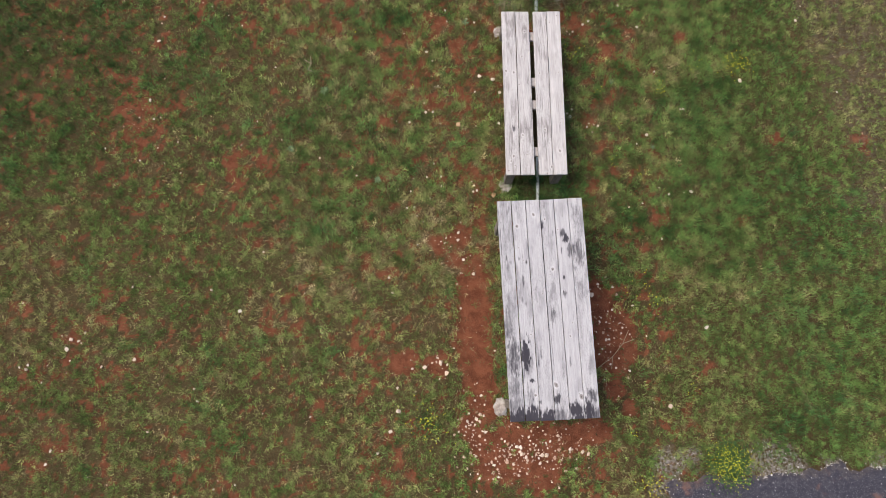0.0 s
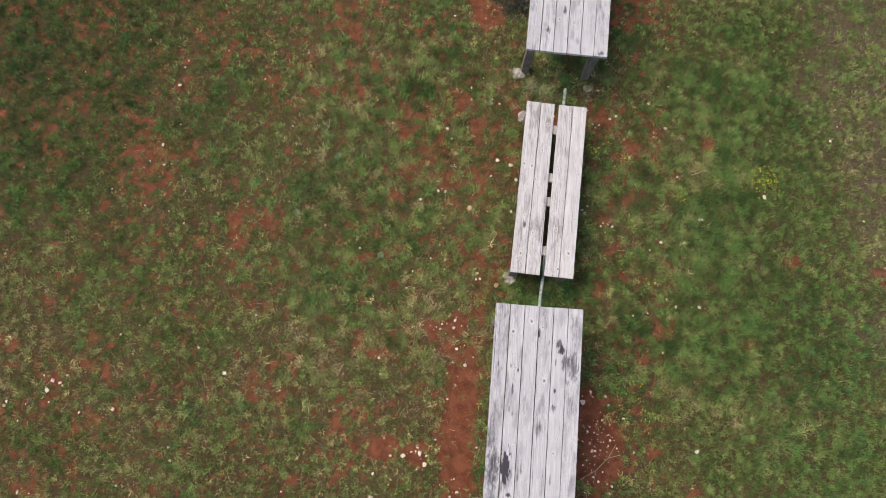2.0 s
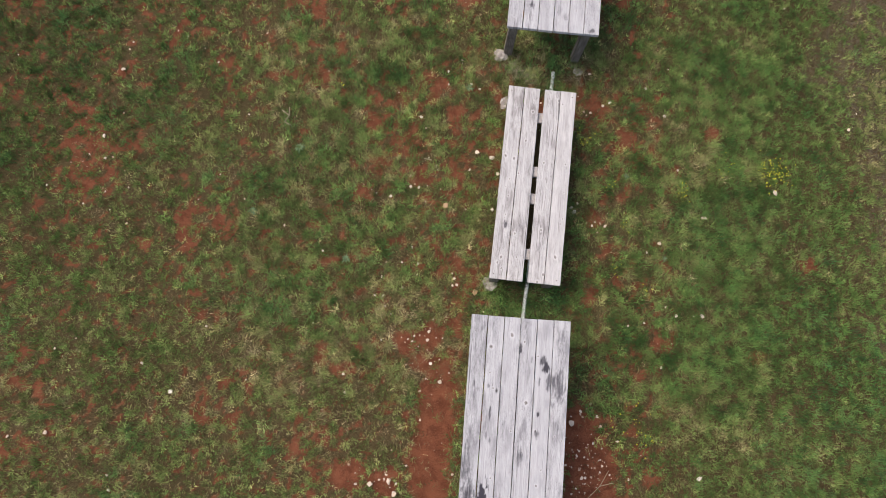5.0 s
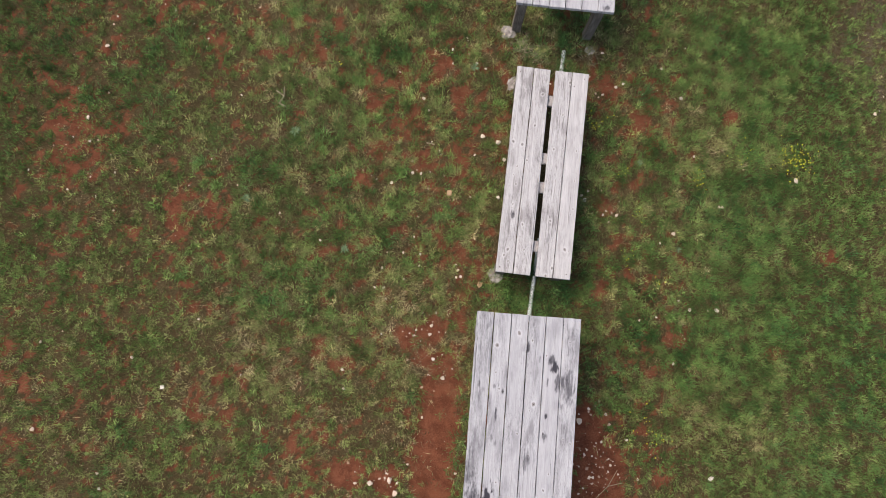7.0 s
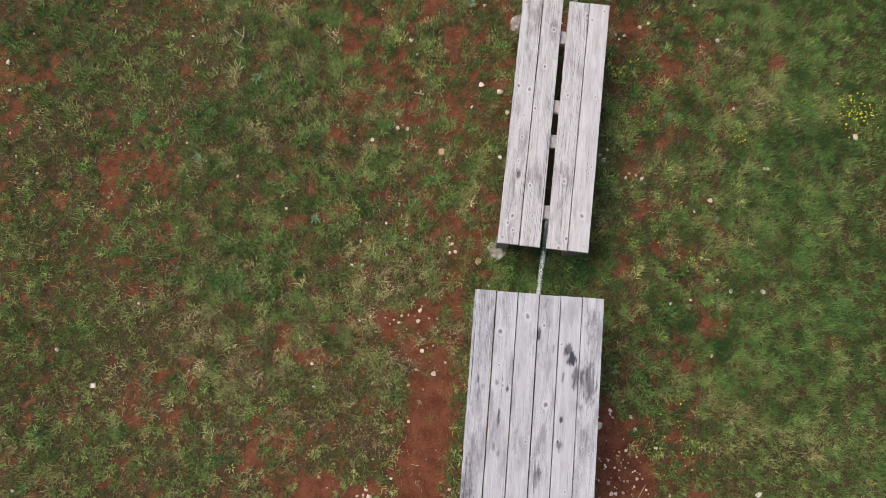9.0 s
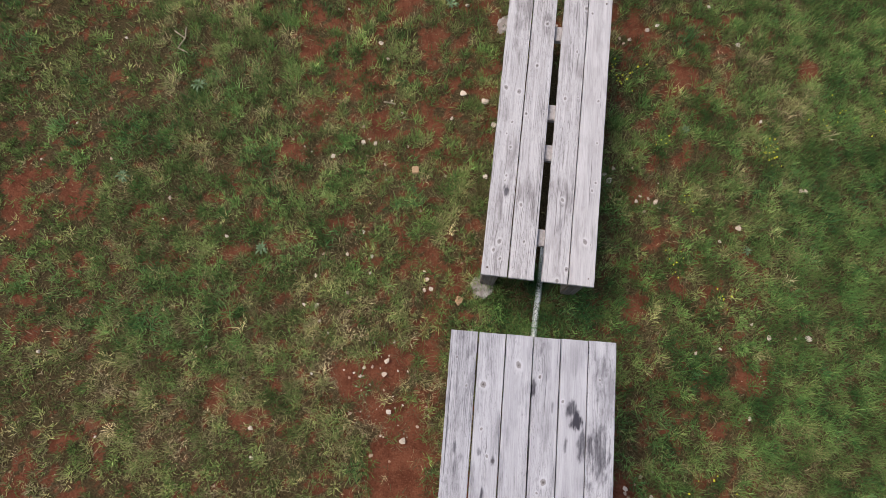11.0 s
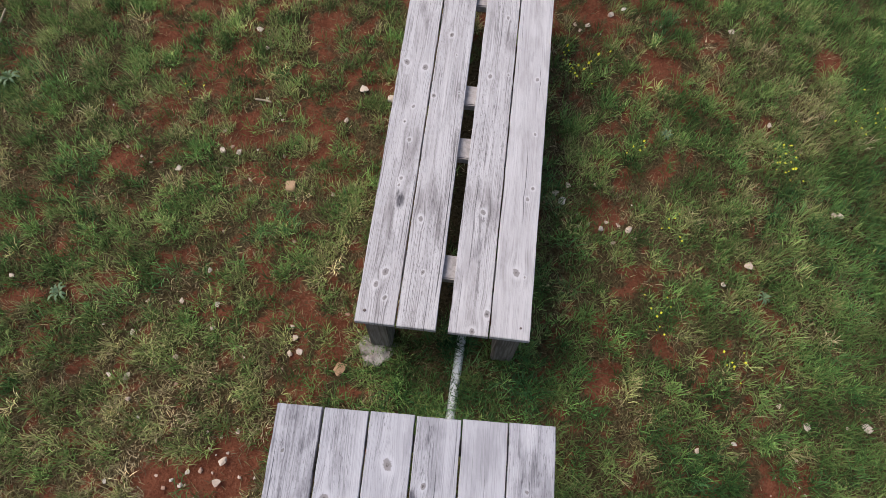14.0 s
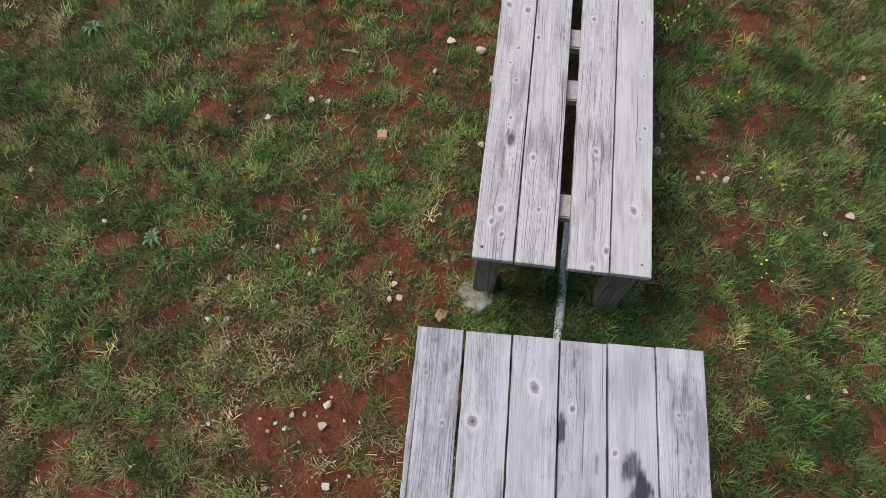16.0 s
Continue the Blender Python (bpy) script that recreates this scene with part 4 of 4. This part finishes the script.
def pebbles(name, pts, size, material, label):
    allv, allf, o = [], [], 0
    for x, y in pts:
        _, v, f = HULLS[int(rng.integers(8))]
        s = size[0] * (size[1] / size[0]) ** (rng.random() ** 1.8)
        a = rng.random() * math.tau
        c, d = math.cos(a) * s, math.sin(a) * s
        w = np.stack([v[:, 0] * c - v[:, 1] * d + x, v[:, 0] * d + v[:, 1] * c + y, v[:, 2] * s + 0.25 * s], -1)
        allv.append(w)
        allf.append(f + o)
        o += len(v)
    v = np.concatenate(allv)
    v[:, 2] += height(v[:, 0], v[:, 1]) - 0.006
    me = raw_mesh(name, v, np.concatenate(allf), material)
    tagged(new(name, me), label, "stones", kind="stuff")


def chosen(n, x0, x1, y0, y1, keep):
    x, y = rng.uniform(x0, x1, n), rng.uniform(y0, y1, n)
    ok = rng.random(n) < keep(x, y)
    return list(zip(x[ok], y[ok]))


heap = lambda x, y: 0.8 * np.exp(-((x + 0.28) / 0.45) ** 2 - ((y + 2.55) / 0.19) ** 2) + 0.7 * np.exp(-((x + 0.75) / 0.14) ** 2 - ((y + 2.2) / 0.3) ** 2) + 0.6 * np.exp(-((x - 0.15) / 0.25) ** 2 - ((y + 2.45) / 0.2) ** 2)
pebbles("pebbles", chosen(4200, -1.4, 1.2, -3.0, -1.3, heap), (0.006, 0.026), M_PEBBLE, "pale limestone pebbles on bare red earth")
side_heap = lambda x, y: np.exp(-((x - 0.80) / 0.17) ** 2 - ((y + 1.3) / 0.45) ** 2)
pebbles("pebbles", chosen(700, 0.45, 1.4, -2.4, -0.4, side_heap), (0.006, 0.022), M_PEBBLE, "pale limestone pebbles on bare red earth")
pebbles("pebbles", chosen(15000, -6.5, 4.5, -3.4, 4.6, lambda x, y: (0.035 + 0.26 * soil_at(x, y) * (1 - 0.75 * spots(x, y, BARE[:9]))) * free(x, y) * (1 - 0.6 * step(x, 0.8, 2.2))), (0.004, 0.018), M_PEBBLE, "small pale pebbles scattered through the lawn")
CLUSTERS = [(-0.68, 3.45, 0.2), (-4.25, 1.45, 0.34), (-4.05, 1.15, 0.2), (0.77, 2.24, 0.17), (0.74, 1.08, 0.16), (-0.72, 2.44, 0.2), (-0.85, -0.3, 0.25), (-1.05, -1.56, 0.2), (-0.6, 0.36, 0.12), (1.45, 0.1, 0.25), (-5.1, -1.25, 0.25), (-1.25, 0.1, 0.2), (-1.1, 1.2, 0.25)]
cluster_at = lambda x, y: 0.5 * spots(x, y, CLUSTERS, 1.0, 1.1) * free(x, y)
pebbles("pebbles", chosen(18000, -5.5, 2.0, -2.0, 3.7, cluster_at), (0.004, 0.017), M_PEBBLE, "pale pebbles clustered on bare red patches")
pebbles("gravel", chosen(17000, 0.9, 4.4, -3.4, -2.2, lambda x, y: np.clip(0.85 * spots(x, y, GRIT, 0.7, 1.2) * (on_road(x, y) < 0.1) + 0.035 * (on_road(x, y) > 0), 0, 1)), (0.003, 0.013), M_GRAVEL, "grey white road gravel along the asphalt edge")
pebbles("gravel", chosen(5000, 2.6, 5.6, -1.2, 4.8, lambda x, y: 0.12 * east_dry(x, y)), (0.004, 0.012), M_GRAVEL, "fine grey gravel in thin dry grass")


# ---- wildflowers and weeds ----
def flowers(x, y, r, count, tall=0.08, head=0.0052, label="small yellow wildflowers growing in the grass"):
    t = thing("wildflower_clump", label, "flowers", "yellow wildflowers", pose(x, y, 0))
    px, py = rng.normal(0, r * 0.6, count), rng.normal(0, r * 0.6, count)
    hz = tall * rng.uniform(0.6, 1.25, count)
    ring = np.linspace(0, math.tau, 10, endpoint=False)
    rad = np.where(np.arange(10) % 2, 0.62, 1.0)
    v, f, sv, sf = [], [], [], []
    for k in range(count):
        s = head * rng.uniform(0.7, 1.3)
        tilt = rng.normal(0, 0.35, 2)
        c = np.stack([np.cos(ring) * rad * s, np.sin(ring) * rad * s, np.cos(ring) * tilt[0] * s + np.sin(ring) * tilt[1] * s + 0.25 * s], -1)
        o = len(v) * 11
        v.append(np.concatenate([[[0, 0, 0]], c]) + [px[k], py[k], hz[k]])
        f += [[o, o + 1 + j, o + 1 + (j + 1) % 10] for j in range(10)]
        bx, by = px[k] * 0.7, py[k] * 0.7
        q = len(sv) * 3
        sv.append([[bx - 0.001, by, -0.005], [bx + 0.001, by, -0.005], [px[k], py[k], hz[k]]])
        sf.append([q, q + 1, q + 2])
    a = new("blossoms", raw_mesh("blossoms", np.concatenate(v), f, M_YELLOW))
    b = new("stems", raw_mesh("stems", np.concatenate(sv), sf, M_STEM))
    for ob in (a, b):
        ob.parent = t
        tagged(ob, kind="stuff")


for fx, fy, fr, fc in [(2.51, 1.7, 0.13, 60), (1.62, 1.41, 0.07, 9), (0.91, 1.44, 0.06, 4), (1.06, -2.87, 0.15, 40), (1.26, -0.89, 0.19, 22), (1.6, -1.93, 0.09, 8), (-1.21, -2.15, 0.18, 45), (0.93, -2.36, 0.05, 4),
                       (-1.26, 1.56, 0.04, 3), (-1.85, 2.26, 0.03, 3), (1.0, 0.59, 0.1, 7), (1.27, 0.44, 0.06, 6), (1.59, 1.44, 0.07, 8), (0.62, 1.88, 0.09, 14), (2.04, 1.7, 0.15, 9), (1.05, 1.03, 0.1, 5)]:
    flowers(fx, fy, fr, int(1.4 * fc), 0.085, 0.0066 if fc > 12 else 0.0054)
flowers(1.88, -2.68, 0.19, 430, 0.13, 0.0046, "dense clump of yellow wildflowers at the road edge")


def weed(x, y, r, n, material, label, tall, leaf=(0.05, 0.016)):
    """A low clump of narrow leaves."""
    px, py = rng.normal(0, r * 0.5, n), rng.normal(0, r * 0.5, n)
    a, t = rng.random(n) * math.tau, rng.uniform(0.4, 1.4, n)
    ln, w = leaf[0] * rng.uniform(0.6, 1.4, n), leaf[1] * rng.uniform(0.6, 1.3, n) / 2
    z = rng.uniform(0, tall, n) * np.exp(-(px ** 2 + py ** 2) / r ** 2)
    base = np.stack([px, py, z], -1)
    way = np.stack([np.cos(a) * np.sin(t), np.sin(a) * np.sin(t), np.cos(t)], -1) * ln[:, None]
    side = np.stack([-np.sin(a) * w, np.cos(a) * w, np.zeros(n)], -1)
    v = np.stack([base, base + way * 0.5 + side, base + way, base + way * 0.5 - side], 1).reshape(-1, 3)
    ob = new("weed_clump", raw_mesh("weed_clump", v, np.arange(4 * n).reshape(-1, 4), material))
    ob.location = (x, y, 0)
    tagged(ob, label, "plant", "weeds in the lawn", "stuff")


# leaf clumps stand in for the patch of charred soil by the far table
weed(-0.36, 3.60, 0.2, 520, M_CHAR_LEAF, "dark leaf clump standing in for charred soil beside the table", 0.14, (0.04, 0.012))
weed(-0.56, 3.75, 0.14, 220, M_CHAR_LEAF, "dark leaf clump standing in for charred soil beside the table", 0.1, (0.04, 0.012))
weed(1.88, -2.68, 0.22, 1100, M_STEM, "green leafy clump under yellow flowers", 0.1, (0.05, 0.012))
weed(-1.21, -2.15, 0.18, 350, M_STEM, "green leafy patch under tiny yellow flowers", 0.04, (0.03, 0.008))
weed(0.03, 2.50, 0.09, 70, M_DRY, "dry straw tuft by the pipe", 0.03, (0.09, 0.004))
weed(-0.13, 2.60, 0.12, 110, M_DRY, "dry straw tuft by the pipe", 0.03, (0.09, 0.004))
weed(0.52, 2.55, 0.09, 40, M_DRY, "dry straw tuft by the pipe", 0.03, (0.09, 0.004))


def twig(points, r, label):
    cu = bpy.data.curves.new("twig", "CURVE")
    cu.dimensions = "3D"
    cu.bevel_depth, cu.bevel_resolution = r, 1
    for line in points:
        sp = cu.splines.new("POLY")
        sp.points.add(len(line) - 1)
        for p, c in zip(sp.points, line):
            p.co = (*c, 1)
    tmp = new("twig_curve", cu)
    me = bpy.data.meshes.new_from_object(tmp.evaluated_get(bpy.context.evaluated_depsgraph_get()))
    bpy.data.objects.remove(tmp)
    me.name = "twig"
    me.materials.clear()
    me.materials.append(M_DRY)
    tagged(new("twig", me), label, "twig", "dry twigs")


twig([[(0.98, -1.28, 0.03), (0.9, -1.42, 0.05), (0.78, -1.55, 0.05), (0.62, -1.66, 0.03)], [(0.9, -1.42, 0.05), (1.02, -1.38, 0.06)], [(0.78, -1.55, 0.05), (0.76, -1.68, 0.04)]], 0.003, "long dry bare twig on red earth")
twig([[(-2.40, 1.83, 0.03), (-2.36, 1.90, 0.04), (-2.37, 1.99, 0.03)], [(-2.36, 1.90, 0.04), (-2.44, 1.95, 0.04)], [(-2.40, 1.83, 0.03), (-2.33, 1.80, 0.03)]], 0.005, "pale forked dead twig in the grass")
twig([[(-0.975, 1.57, 0.02), (-0.93, 1.565, 0.022), (-0.895, 1.56, 0.02)]], 0.006, "short pale wood chip in the grass")
twig([[(2.7, -1.9, 0.04), (2.78, -2.05, 0.06), (2.82, -2.2, 0.05)]], 0.0015, "thin dry stalk in long grass")
twig([[(-0.265, 0.335, 0.44), (-0.24, 0.322, 0.41), (-0.215, 0.315, 0.35), (-0.205, 0.32, 0.29)]], 0.0013, "curved dry stalk hanging from the bench end")


def rosette(x, y, r, seed):
    """A flat weed rosette: toothed leaves that meet at one crown."""
    g = np.random.default_rng(seed)
    v, f = [(0, 0, 0.012)], []
    for k in range(9):
        a = k * math.tau / 9 + g.uniform(-0.2, 0.2)
        ln, wd = r * g.uniform(0.75, 1.2), r * 0.17
        o = len(v)
        for s, w, z in ((0.25, 0.35, 0.018), (0.45, 0.8, 0.026), (0.6, 0.5, 0.028), (0.75, 0.75, 0.024)):
            for side in (-1, 1):
                v.append((math.cos(a) * ln * s - math.sin(a) * wd * w * side, math.sin(a) * ln * s + math.cos(a) * wd * w * side, z))
        v.append((math.cos(a) * ln, math.sin(a) * ln, 0.012))
        f += [(0, o, o + 1), (o + 6, o + 8, o + 7)]
        for q in range(3):
            f += [(o + 2 * q, o + 2 * q + 2, o + 2 * q + 3), (o + 2 * q, o + 2 * q + 3, o + 2 * q + 1)]
    ob = new("rosette_weed", raw_mesh("rosette_weed", v, f, M_ROSETTE))
    ob.location = (x, y, float(height(np.array([x]), np.array([y]))[0]) + 0.012)
    tagged(ob, "pale green flat weed rosette in the lawn", "plant", "weed rosettes")


for k, (x, y, r) in enumerate([(-1.64, 0.5, 0.05), (-2.22, 1.58, 0.055), (-0.58, 2.35, 0.05), (1.05, 1.55, 0.035), (-2.6, 0.9, 0.05), (1.45, 0.75, 0.035)]):
    rosette(x, y, r, 900 + k)
